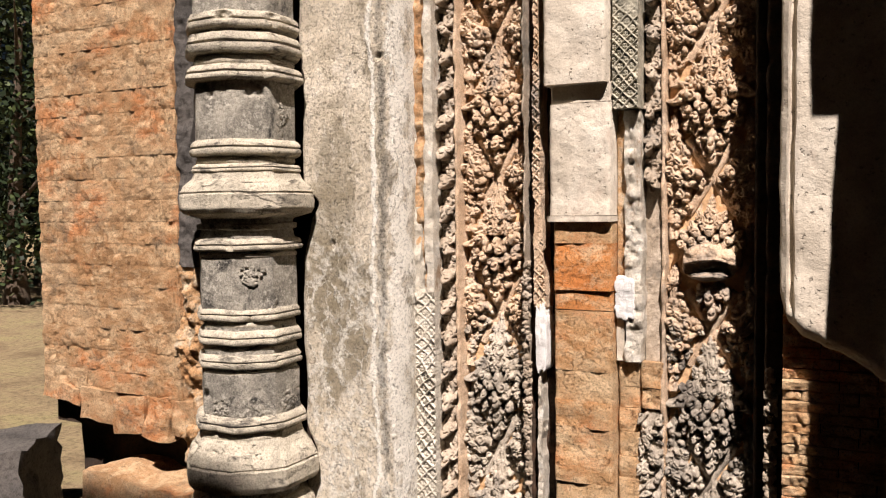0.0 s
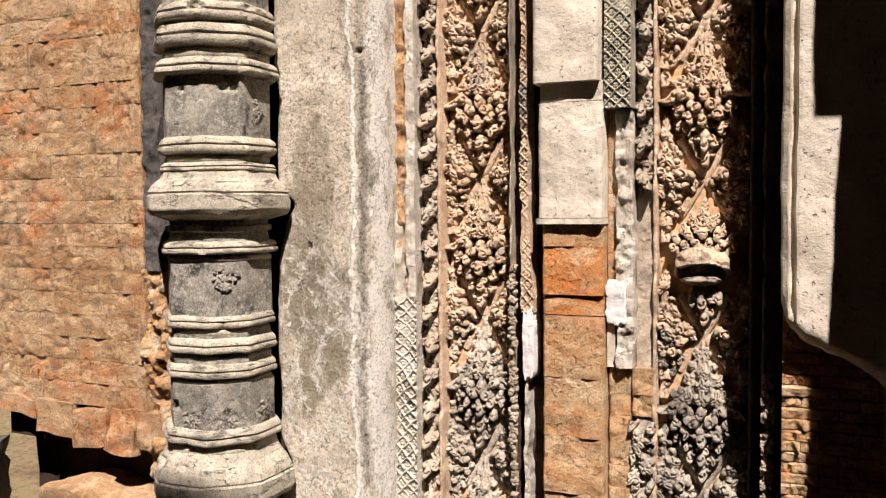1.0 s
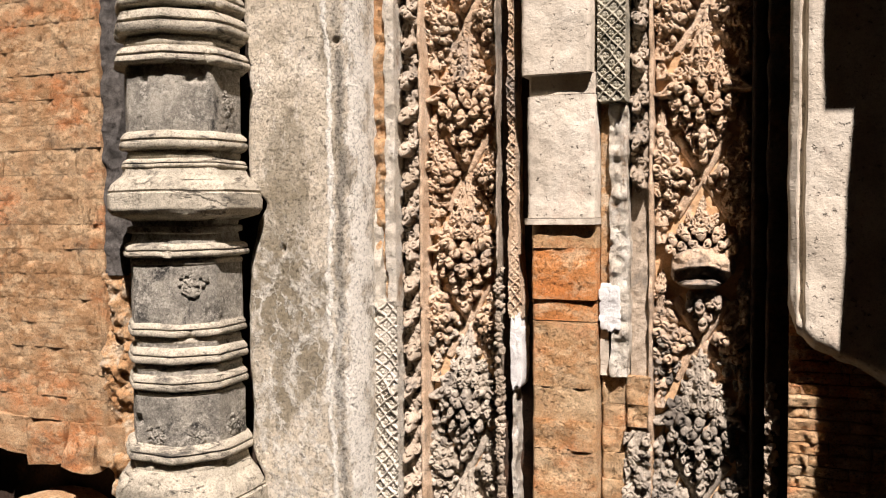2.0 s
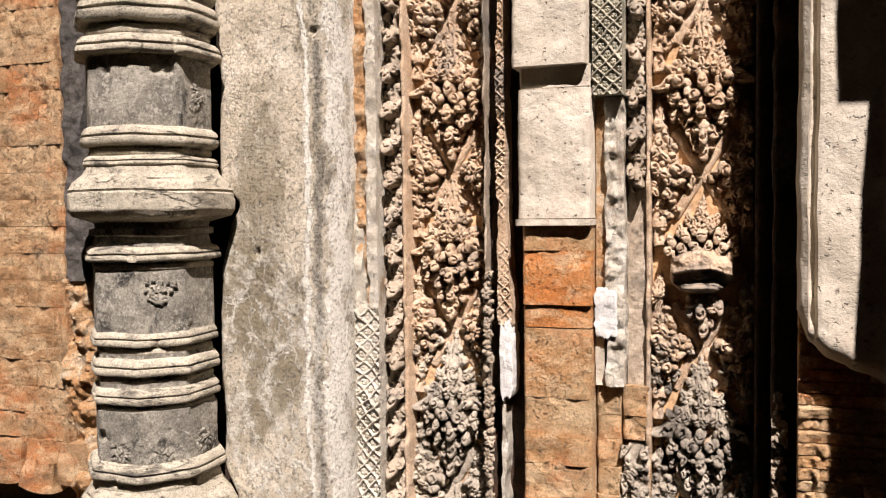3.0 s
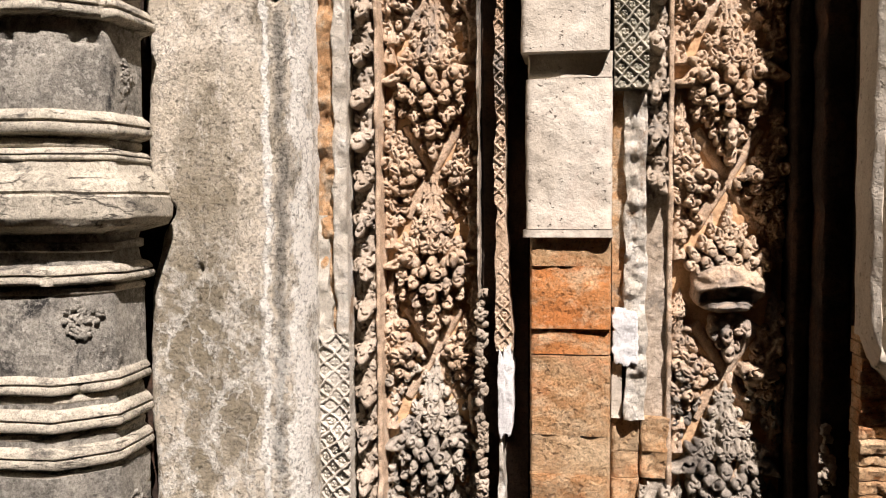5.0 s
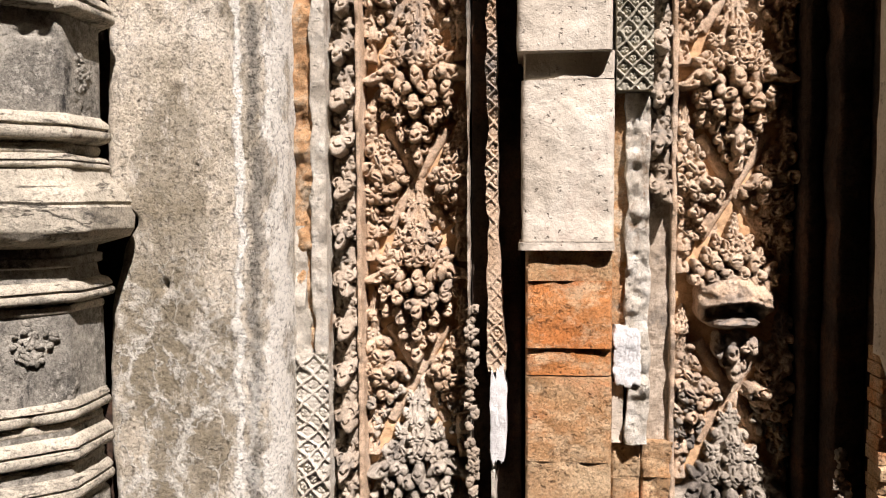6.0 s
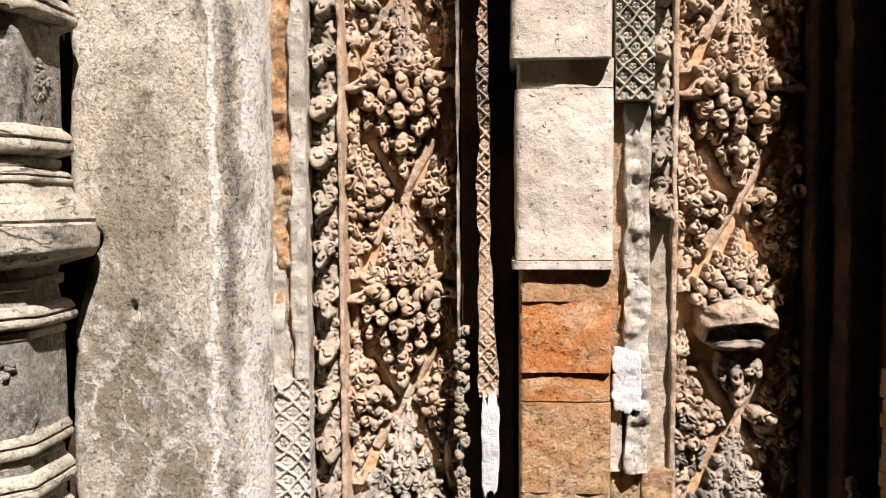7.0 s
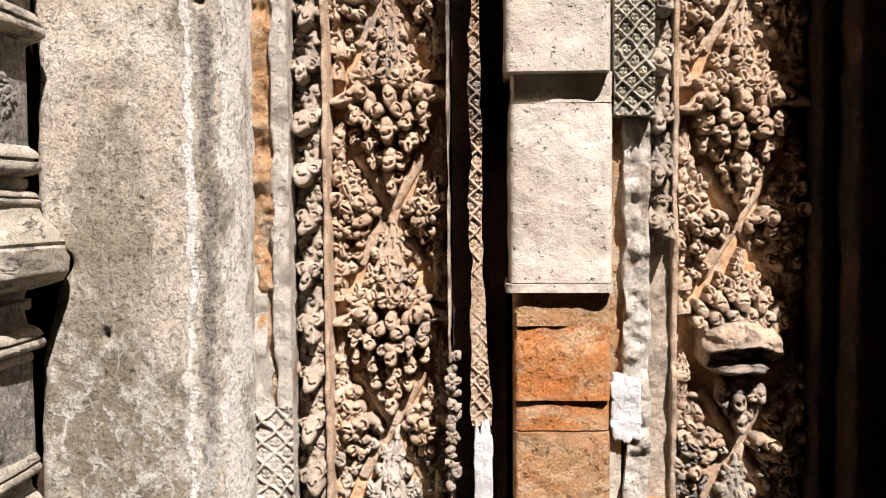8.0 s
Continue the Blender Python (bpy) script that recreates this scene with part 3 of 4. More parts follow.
jamb = tagged(new("render_slab", slab("render_slab", jamb_left, JR, -0.03, 3.2, jamb_front, 2.10, 0.005)),
              "grey-beige rendered door pilaster with white lime runs and damp stains", "pilaster")
jamb.data.materials.append(render_mat)


# ---- foliage carving: reliefs worked leaf by leaf on a fine grid ----
def dome(a, b, cx, cy, rx, ry, rot=0.0):
    c, s = math.cos(radians(rot)), math.sin(radians(rot))
    u, v = (a - cx) * c + (b - cy) * s, -(a - cx) * s + (b - cy) * c
    e = (u / rx) ** 2 + (v / ry) ** 2
    return np.sqrt(np.clip(1 - e, 0, 1)) ** 0.7 * min(rx, ry)


def comma(a, b, cx, cy, R, turn, mirror, width=0.075):
    """A cut like a comma: an arc that ends in a drilled eye."""
    u, v = (a - cx) * mirror, b - cy
    r, th = np.hypot(u, v), (np.arctan2(v, u) - radians(turn)) % (2 * np.pi)
    arc = np.exp(-((r - R) / width) ** 2) * np.clip((2.7 - th) / 0.35, 0, 1)
    ex, ey = R * math.cos(radians(turn)) * mirror + cx, R * math.sin(radians(turn)) + cy
    return np.maximum(arc, np.exp(-((a - ex) ** 2 + (b - ey) ** 2) / (1.5 * width) ** 2))


def incise(h, cut, depth):
    return np.where(h > 0, np.maximum(h - depth * np.clip(cut, 0, 1), 0.02), 0)


def leaf_form(a, b):
    """Three-lobed leaf growing towards +b, its side lobes rolled."""
    h = dome(a, b, 0, 0.28, 0.36, 0.70)
    cut = np.exp(-(a / 0.06) ** 2) * ((b > 0.15) & (b < 0.78))
    for m in (-1, 1):
        h = np.maximum(h, dome(a, b, m * 0.46, -0.10, 0.38, 0.48, -m * 22) * 0.92)
        h = np.maximum(h, dome(a, b, m * 0.30, -0.60, 0.30, 0.32) * 0.8)
        cut = np.maximum(cut, comma(a, b, m * 0.50, -0.05, 0.19, 190, m))
    return incise(h, cut, 0.32)


def curl_form(a, b):
    """A rolled tip: a round boss with one deep comma, on a short stalk."""
    h = np.maximum(dome(a, b, 0.10, 0.20, 0.58, 0.60), dome(a, b, -0.28, -0.45, 0.36, 0.55, 30) * 0.85)
    return incise(h, comma(a, b, 0.12, 0.20, 0.30, 170, 1, 0.10), 0.40)


def curl_form_l(a, b):
    return curl_form(-a, b)


def lobe_form(a, b):
    """A plain swelling lobe, fuller at its tip."""
    h = dome(a, b, 0, 0.10, 0.50, 0.85) * (0.75 + 0.25 * np.clip(b + 0.5, 0, 1))
    return incise(h, comma(a, b, 0.0, 0.05, 0.26, 20, 1), 0.24)


def drop_form(a, b):
    """A hanging bud between two small rolls; the bud points to +b."""
    h = np.maximum(dome(a, b, 0, 0.30, 0.38, 0.68), dome(a, b, 0, -0.42, 0.46, 0.40) * 0.9)
    cut = comma(a, b, 0.04, 0.26, 0.22, 60, 1)
    for m in (-1, 1):
        h = np.maximum(h, dome(a, b, m * 0.52, -0.22, 0.30, 0.36) * 0.85)
        cut = np.maximum(cut, comma(a, b, m * 0.50, -0.22, 0.14, 250, m))
    return incise(h, cut, 0.32)


def horn_form(a, b):
    """A pointed leaf end, broad at its root, with a single long cut."""
    t = np.clip((b + 0.9) / 1.9, 0, 1)
    w = 0.62 * (1 - t) ** 0.55 + 0.02
    e = np.abs(a + 0.10 * np.sin(t * 3)) / w
    h = np.where((np.abs(b) < 0.98) & (e < 1), 0.42 * np.clip(1 - e ** 4, 0, 1) ** 0.6, 0)
    return incise(h, np.maximum(comma(a, b, 0.16, -0.35, 0.26, 100, 1), comma(a, b, -0.16, -0.05, 0.22, 100, -1)), 0.28)


def flame_form(a, b):
    """A tall pointed leaf, its outline notched into upward lobes, a comma cut in each lobe."""
    t = np.clip((b + 1) / 2, 0, 1)
    saw = (t * 4.2) % 1.0
    env = 0.62 * np.clip(t * 5 + 0.55, 0, 1) * (1 - t) ** 0.72 + 0.015
    w = env * (1.10 - 0.34 * saw ** 1.4)
    e = np.abs(a) / w
    h = np.where((np.abs(b) < 1) & (e < 1), 0.30 * np.clip(1 - e ** 6, 0, 1) ** 0.7 * (0.55 + 0.45 * (1 - t)) + 0.10 * np.exp(-(a / (0.45 * env + 0.01)) ** 2), 0)
    cut = np.exp(-((np.abs(a) - 0.50 * env) / 0.038) ** 2) * (saw > 0.15) * (saw < 0.72)
    cut = np.maximum(cut, np.exp(-(a / 0.03) ** 2) * (saw > 0.35) * (t > 0.12) * (t < 0.8))
    return incise(h, cut, 0.22)


FORMS = {"leaf": leaf_form, "curl": curl_form, "curl_l": curl_form_l, "lobe": lobe_form, "drop": drop_form, "flame": flame_form, "horn": horn_form}


class Relief:
    """A field of carving in front of a bed at depth y; heights stand out towards the viewer."""

    def __init__(self, x0, x1, z0, z1, y, seed, res=0.0011):
        self.xs = np.linspace(x0, x1, int((x1 - x0) / res) + 1)
        self.zs = np.linspace(z0, z1, int((z1 - z0) / res) + 1)
        self.y, self.seed, self.r = y, seed, np.random.default_rng(int(seed * 10))
        X, Z = np.meshgrid(self.xs, self.zs)
        self.H = 0.003 * fbm(X, seed, Z, 16, 3) + 0.002
        self.L = np.zeros(self.H.shape, int)

    def stamp(self, kind, x, z, deg, size, base, label, wide=1.0, gain=1.0, tilt=0.0):
        i0, i1 = np.searchsorted(self.xs, [x - 1.3 * size, x + 1.3 * size])
        k0, k1 = np.searchsorted(self.zs, [z - 1.3 * size, z + 1.3 * size])
        if i1 <= i0 or k1 <= k0:
            return
        A, B = np.meshgrid((self.xs[i0:i1] - x) / size, (self.zs[k0:k1] - z) / size)
        t = radians(deg)
        a, b = (A * math.cos(t) + B * math.sin(t)) / wide, -A * math.sin(t) + B * math.cos(t)
        o = self.r.uniform(0, 50, 4)
        s = self.r.uniform(0.9, 1.12)
        a, b = (a + 0.10 * vnoise(a * 1.7 + o[0], b * 1.7 + o[1], 0.0)) * s, (b + 0.10 * vnoise(a * 1.7 + o[2], b * 1.7 + o[3], 3.0)) / s
        h = FORMS[kind](a, b)
        top = np.where(h > 0, base + (h * gain + tilt * b) * size, -1)
        Hs, Ls = self.H[k0:k1, i0:i1], self.L[k0:k1, i0:i1]
        up = top > Hs
        Hs[up] = top[up]
        Ls[up] = label

    def band(self, xa, za, xb, zb, width, height, label):
        """A smooth stem between two points."""
        X, Z = np.meshgrid(self.xs, self.zs)
        L = math.hypot(xb - xa, zb - za)
        u = ((X - xa) * (xb - xa) + (Z - za) * (zb - za)) / L
        v = ((X - xa) * -(zb - za) + (Z - za) * (xb - xa)) / L
        h = np.where((u > 0) & (u < L) & (np.abs(v) < width), height * np.sqrt(np.clip(1 - (v / width) ** 2, 0, 1)) + 0.003, -1)
        up = h > self.H
        self.H[up] = h[up]
        self.L[up] = label

    def build(self, parent, names):
        X, Z = np.meshgrid(self.xs, self.zs)
        worn = 0.0007 * fbm(X, self.seed + 2, Z, 130, 2) + 0.0012 * fbm(X, self.seed + 5, Z, 45, 2)
        Y = self.y - self.H - worn
        h, w = X.shape
        verts = np.stack([X, Y, Z], -1).reshape(-1, 3)
        idx = np.arange(h * w).reshape(h, w)
        quads = np.stack([idx[:-1, :-1], idx[:-1, 1:], idx[1:, 1:], idx[1:, :-1]], -1).reshape(-1, 4)
        lab = np.maximum(np.maximum(self.L[:-1, :-1], self.L[1:, 1:]), np.maximum(self.L[:-1, 1:], self.L[1:, :-1])).ravel()
        for k in np.unique(lab):
            if int(k) not in names:
                continue
            q = quads[lab == k]
            used, inv = np.unique(q, return_inverse=True)
            name, mat = names[int(k)][:2]
            me = bpy.data.meshes.new(name)
            me.vertices.add(len(used))
            me.vertices.foreach_set("co", verts[used].ravel())
            me.loops.add(q.size)
            me.loops.foreach_set("vertex_index", inv.reshape(-1).astype(np.int32))
            me.polygons.add(len(q))
            me.polygons.foreach_set("loop_start", np.arange(0, q.size, 4, dtype=np.int32))
            me.polygons.foreach_set("use_smooth", np.ones(len(q), dtype=bool))
            me.update(calc_edges=True)
            ob = part(name, me, mat, parent)
            if name in ("leaf_spray", "bed"):
                ob["kind"] = "stuff"


def scatter(x0, x1, z0, z1, gap, seed):
    """Points at least gap apart."""
    r = np.random.default_rng(seed)
    pts, cells = [], {}
    tries = int((x1 - x0) * (z1 - z0) / gap ** 2 * 22)
    for _ in range(tries):
        x, z = r.uniform(x0, x1), r.uniform(z0, z1)
        i, k = int(x // gap), int(z // gap)
        if all(math.hypot(x - a, z - b) >= gap for di in (-1, 0, 1) for dk in (-1, 0, 1) for a, b in cells.get((i + di, k + dk), ())):
            cells.setdefault((i, k), []).append((x, z))
            pts.append((x, z))
    return pts


def foliage_panel(label, x0, x1, bed, node, period, z0, z1, seed, mask_row=None):
    """A pilaster field of stucco foliage: a net of diagonal stems, a flaming medallion in each mesh, leaf sprays at its sides."""
    xc, hw = (x0 + x1) / 2, (x1 - x0) / 2
    top = thing("foliage_panel", label, "carved panel", "carved foliage panels", at=(xc, bed, 0))
    part("backing", slab("backing", x0 - 0.004, x1 + 0.004, -0.03, 3.2, rough_front(bed + 0.014, 0.004, 14, seed), bed + 0.08, 0.03), stucco_bed, top, "smooth warm stucco ground")
    R = Relief(x0, x1, z0, z1, bed, seed)
    r = R.r
    names = {0: ("bed", stucco_bed)}
    k0, k1 = math.floor((z0 - node) / period) - 1, math.ceil((z1 - node) / period)
    for n, k in enumerate(range(k0, k1)):
        zb = node + k * period
        zm, half = zb + period / 2, period / 2
        stem, med, spray = 1 + 100 * n, 2 + 100 * n, 3 + 100 * n
        leaf_no = 10 + 100 * n
        coat = stucco_grey if k < 0 else stucco
        names.update({stem + 3: ("stem", coat), stem + 4: ("stem", coat), stem + 5: ("stem", coat), stem + 6: ("stem", coat), med: ("boss", coat), spray: ("leaf_spray", coat)})
        is_mask = mask_row is not None and k == mask_row
        for sgn in (-1, 1):
            R.band(xc, zb, xc + sgn * hw * 0.56, zb + half * 0.50, 0.011, 0.009, stem + 4 + sgn)
            R.band(xc, zb, xc + sgn * hw * 0.56, zb - half * 0.50, 0.011, 0.007, stem + 5 + sgn)
        # low leaves that fill the side fields and the flanks of the medallion
        for x, z in scatter(x0 + 0.004, x1 - 0.004, zb, zb + period, 0.0195, int(seed * 100) + n):
            u, v = (x - xc) / hw, (z - zm) / half
            d = abs(u) + abs(v)
            sgn = 1 if u > 0 else -1
            if d > 1.22 or (v > 0.1 and d > 1.14):
                lift, tag = 0.006 + 0.022 * min(1, (d - 1.1) * 2.0) * r.uniform(0.4, 1.15), spray
                deg = -sgn * r.uniform(-20, 60) if v < 0 else sgn * r.uniform(110, 190)
            elif d < 0.86 and (v < -0.06 or (v < 0.45 and abs(u) > 0.34 and d < 0.80)) and not is_mask:
                lift, tag, deg = 0.010 + 0.022 * (0.95 - d) * r.uniform(0.6, 1.2), spray, (180 + u * 25 if v < 0 else -u * 50) + r.uniform(-20, 20)
            else:
                continue
            R.stamp(r.choice(["leaf", "curl", "curl_l", "drop", "lobe"]), x, z, deg, r.uniform(0.014, 0.020), lift, tag, 1.0, 1.6, 0.25)
        # side sprays: tall leaves up the frame, rolled leaves towards the node, small buds below
        for sgn in (-1, 1):
            curl = "curl" if sgn > 0 else "curl_l"
            for v, sz in ((-0.70, 0.026), (-0.46, 0.028), (0.44, 0.036), (0.72, 0.030)):
                R.stamp("flame" if v > 0 else "horn", xc + sgn * hw * 0.86, zb + v * half, sgn * r.uniform(-4, 14), sz, 0.012, spray, 0.85, 1.1, -0.12)
            for u, v, sz, lift, kind, deg in ((0.88, -0.16, 0.022, 0.020, "leaf", 40), (0.66, -0.22, 0.019, 0.022, curl, 60), (0.90, 0.06, 0.023, 0.026, curl, 30), (0.70, 0.14, 0.022, 0.026, "leaf", 25),
                                              (0.66, -0.02, 0.022, 0.032, "leaf", 70), (0.46, 0.05, 0.021, 0.028, curl, 75), (0.47, -0.10, 0.018, 0.024, "lobe", 100), (0.88, 0.24, 0.021, 0.022, curl, 10),
                                              (0.30, 0.00, 0.016, 0.018, "lobe", 90), (0.66, 0.30, 0.017, 0.018, "leaf", 15), (0.88, -0.34, 0.017, 0.014, "drop", 160), (0.70, -0.38, 0.014, 0.010, "drop", 175),
                                              (0.78, -0.54, 0.014, 0.010, "drop", 185), (0.90, 0.56, 0.015, 0.014, curl, 0)):
                R.stamp(kind, xc + sgn * hw * (u + r.uniform(-0.03, 0.03)), zb + v * half + r.uniform(-0.003, 0.003), -sgn * (deg + r.uniform(-18, 18)), sz * r.uniform(0.95, 1.12), lift * r.uniform(0.95, 1.3), spray, 1.0, 1.6, 0.25)
        # hanging buds of the medallion: a chain of large ones down the middle, smaller files beside it
        hang = [(u * sg, v, sz, lift) for sg in (-1, 1) for u, v, sz, lift in ((0.58, -0.17, 0.018, 0.030), (0.60, -0.33, 0.016, 0.020), (0.33, -0.22, 0.019, 0.034), (0.36, -0.40, 0.018, 0.028), (0.24, -0.56, 0.017, 0.022))]
        hang += [(0.0, -0.74, 0.026, 0.022), (0.0, -0.52, 0.026, 0.030), (0.0, -0.28, 0.025, 0.038)]
        for u, v, sz, lift in hang:
            if is_mask and v > -0.5:
                continue
            kind = "drop" if abs(u) < 0.1 else r.choice(["drop", "lobe", "leaf", "curl" if u > 0 else "curl_l"])
            R.stamp(kind, xc + (u + r.uniform(-0.04, 0.04)) * hw, zm + v * half + r.uniform(-0.005, 0.005), 180 + u * 22 + r.uniform(-12, 12),
                    sz * r.uniform(0.95, 1.15), 1.15 * lift * r.uniform(0.9, 1.1), leaf_no, 1.0, 1.6, 0.35)
            names[leaf_no] = ("leaf", coat)
            leaf_no += 1
        if is_mask:
            # a crown in two rows, a bulging brow that overhangs an open mouth, a worn lower lip
            X, Z = np.meshgrid(R.xs, R.zs)
            u, v = (X - (xc - 0.002)) / (0.068 + 0.008 * fbm(X, 8.0, Z, 22, 3)), (Z - (zm - 0.020)) / 0.050
            lump = 0.074 * np.sqrt(np.clip(1 - np.abs(u) ** 2.6 - v ** 2, 0, 1)) ** 0.6
            sag = v + 0.30 * u ** 2 - 0.05 * fbm(X, 2.0, Z, 40, 2)
            mouth = np.clip((0.05 - sag) / 0.05, 0, 1) * np.clip((sag + 0.52) / 0.08, 0, 1) * (np.abs(u) < 0.80)
            mouth = mouth * np.clip((0.88 - np.abs(u)) / 0.22, 0, 1) * (0.8 + 0.3 * fbm(X, 14.0, Z, 60, 2))
            lump = lump - np.where(lump > 0, 0.050 * mouth, 0)
            rim = 0.008 * np.exp(-((sag - 0.13) / 0.07) ** 2) + 0.016 * np.exp(-((sag + 0.72) / 0.10) ** 2) + 0.010 * np.exp(-((sag + 0.36) / 0.07) ** 2)
            lump = lump + np.where(lump > 0, rim * np.clip(1.2 - np.abs(u), 0, 1) + 0.009 * fbm(X, 3.0, Z, 45, 4) - 0.004 * np.exp(-(u / 0.05) ** 2) * (sag > 0.15), 0)
            up = lump > R.H
            R.H[up], R.L[up] = lump[up], med
            for row, (zo, cnt, wd, sz, lift, kind) in enumerate(((0.030, 6, 0.64, 0.018, 0.052, "curl"), (0.052, 5, 0.60, 0.019, 0.050, "lobe"), (0.074, 4, 0.40, 0.018, 0.044, "leaf"), (0.098, 3, 0.24, 0.017, 0.036, "leaf"), (0.122, 1, 0.0, 0.018, 0.026, "flame"))):
                for i in range(cnt):
                    a = i / (cnt - 1) * 2 - 1 if cnt > 1 else 0.0
                    R.stamp(("curl_l" if a < 0 else "curl") if kind == "curl" else kind, xc + a * hw * wd, zm + zo - 0.012 * a * a, -a * 26 + r.uniform(-8, 8), sz, lift - 0.014 * abs(a), leaf_no, 1.0, 1.1, -0.1)
                    names[leaf_no] = ("leaf", coat)
                    leaf_no += 1
            for i in range(4):
                R.stamp(("lobe", "drop", "leaf", "lobe")[i], xc + (i - 1.2) * 0.020, zm - 0.088 - 0.010 * (i % 2), 180 + r.uniform(-20, 20), 0.019, 0.026, leaf_no, 1.0, 1.2, 0.25)
                names[leaf_no] = ("leaf", coat)
                leaf_no += 1
        else:
            # broad shoulder: pointed leaf ends at both sides, two rows of rolled leaves between them
            laid = []
            for sgn in (-1, 1):
                curl = "curl" if sgn > 0 else "curl_l"
                for q in range(4):
                    t = q / 3
                    laid.append(("leaf" if q % 2 else curl, sgn * hw * (0.46 - 0.36 * t), 0.045 + t * half * 0.50, -sgn * (38 - 20 * t), 0.018 * (1 - 0.2 * t), 0.024 - 0.008 * t, 1.3, -0.1))
                laid += [("horn", sgn * hw * 0.74, 0.004, -sgn * 104, 0.029, 0.028, 1.2, 0.1), ("horn", sgn * hw * 0.54, 0.030, -sgn * 58, 0.023, 0.026, 1.1, 0.1),
                         (curl, sgn * hw * 0.40, 0.006, -sgn * 35, 0.022, 0.038, 1.5, 0.15), ("lobe", sgn * hw * 0.58, -0.018, sgn * 150, 0.018, 0.034, 1.5, 0.3),
                         (curl, sgn * hw * 0.20, -0.018, sgn * 145, 0.021, 0.042, 1.5, 0.25), ("leaf", sgn * hw * 0.28, 0.036, -sgn * 20, 0.018, 0.032, 1.4, -0.1)]
            # the pointed leaf above it, a smaller one laid on its foot
            R.stamp("flame", xc + r.uniform(-0.003, 0.003), zm + half * 0.56, r.uniform(-3, 3), half * 0.40, 0.018, leaf_no, 0.80, 0.36, -0.06)
            names[leaf_no] = ("pointed_leaf", coat)
            leaf_no += 1
            laid += [("leaf", 0.0, half * 0.52, 0, 0.017, 0.032, 1.2, -0.1), ("leaf", 0.0, half * 0.36, 0, 0.020, 0.036, 1.3, -0.1), ("leaf", 0.0, half * 0.20, 0, 0.022, 0.040, 1.4, -0.1), ("lobe", 0.0, 0.004, 180, 0.021, 0.046, 1.4, 0.25)]
            for kind, dx, dz, deg, sz, lift, gain, tilt in laid:
                R.stamp(kind, xc + dx + r.uniform(-0.003, 0.003), zm + dz + r.uniform(-0.003, 0.003), deg + r.uniform(-9, 9), sz * r.uniform(0.95, 1.1), lift * r.uniform(0.92, 1.08), leaf_no, 1.0, gain, tilt)
                names[leaf_no] = ("leaf", coat)
                leaf_no += 1
    R.build(top, names)
    return top


foliage_panel("buff stucco pilaster panel carved with flaming leaf medallions", -1.022, -0.822, 2.170, 1.209, 0.380, 0.60, 2.20, 1.3)
foliage_panel("buff stucco pilaster panel with leaf sprays and a bulging boss", -0.446, -0.240, 2.118, 1.195, 0.372, 0.60, 2.20, 2.7, mask_row=0)


# ---- curled leaf borders ----
def leaf_border(x0, x1, bed, seed, zlow, zhigh, step=0.087):
    xc, w = (x0 + x1) / 2, x1 - x0
    top = thing("leaf_border", "narrow stucco border of curled leaves along the panel", "carved border", "leaf borders", at=(xc, bed, 0))
    part("backing", slab("backing", x0, x1, -0.03, 3.2, rough_front(bed + 0.012, 0.007, 38, seed), bed + 0.05, 0.006), border_stucco, top)
    R = Relief(x0, x1, 0.60, 2.20, bed, seed, 0.0012)
    names, r, n = {0: ("bed", border_stucco)}, R.r, 0
    z = zlow
    while z < zhigh:
        n += 1
        names[n] = ("leaf", border_stucco)
        R.stamp("horn", xc + r.uniform(-0.05, 0.05) * w, z + 0.052, 180 + r.uniform(-14, 14), 0.030, 0.004, n, 1.0, 1.0, 0.2)
        for sgn in (-1, 1):
            R.stamp("curl" if sgn > 0 else "curl_l", xc + sgn * w * 0.27, z + 0.026 + r.uniform(-0.005, 0.005), 180 - sgn * r.uniform(0, 40), 0.018, 0.018, n, 1.0, 1.7, 0.6)
            R.stamp("lobe", xc + sgn * w * 0.30, z + 0.062 + r.uniform(-0.006, 0.006), r.uniform(0, 360), 0.012, 0.010, n, 1.0, 1.3)
        for _ in range(6):
            R.stamp(r.choice(["leaf", "curl", "curl_l", "lobe"]), xc + r.uniform(-0.4, 0.4) * w, z + r.uniform(-0.01, 0.075), r.uniform(0, 360), r.uniform(0.010, 0.015), r.uniform(0.004, 0.012), n, 1.0, 1.4)
        R.stamp(r.choice(["drop", "lobe"]), xc + r.uniform(-0.12, 0.12) * w, z + 0.016, 180 + r.uniform(-25, 25), 0.026, 0.028, n, 1.0, 1.6, 0.8)
        z += step * r.uniform(0.92, 1.08)
    R.build(top, names)
    part("fillet", slab("fillet", ragged(x1, 0.0016, seed), ragged(x1 + 0.009, 0.0024, seed + 2), -0.03, 3.2, rough_front(bed - 0.020, 0.008, 24, seed + 1, x1 - 0.0005, x1 + 0.0095, 0.0045), bed + 0.07, 0.005, 0.0013), stucco, top)
    return top


leaf_border(-1.077, -1.030, 2.116, 3.1, 0.60, 2.2)
leaf_border(-0.497, -0.456, 2.088, 4.2, 1.545, 2.2)



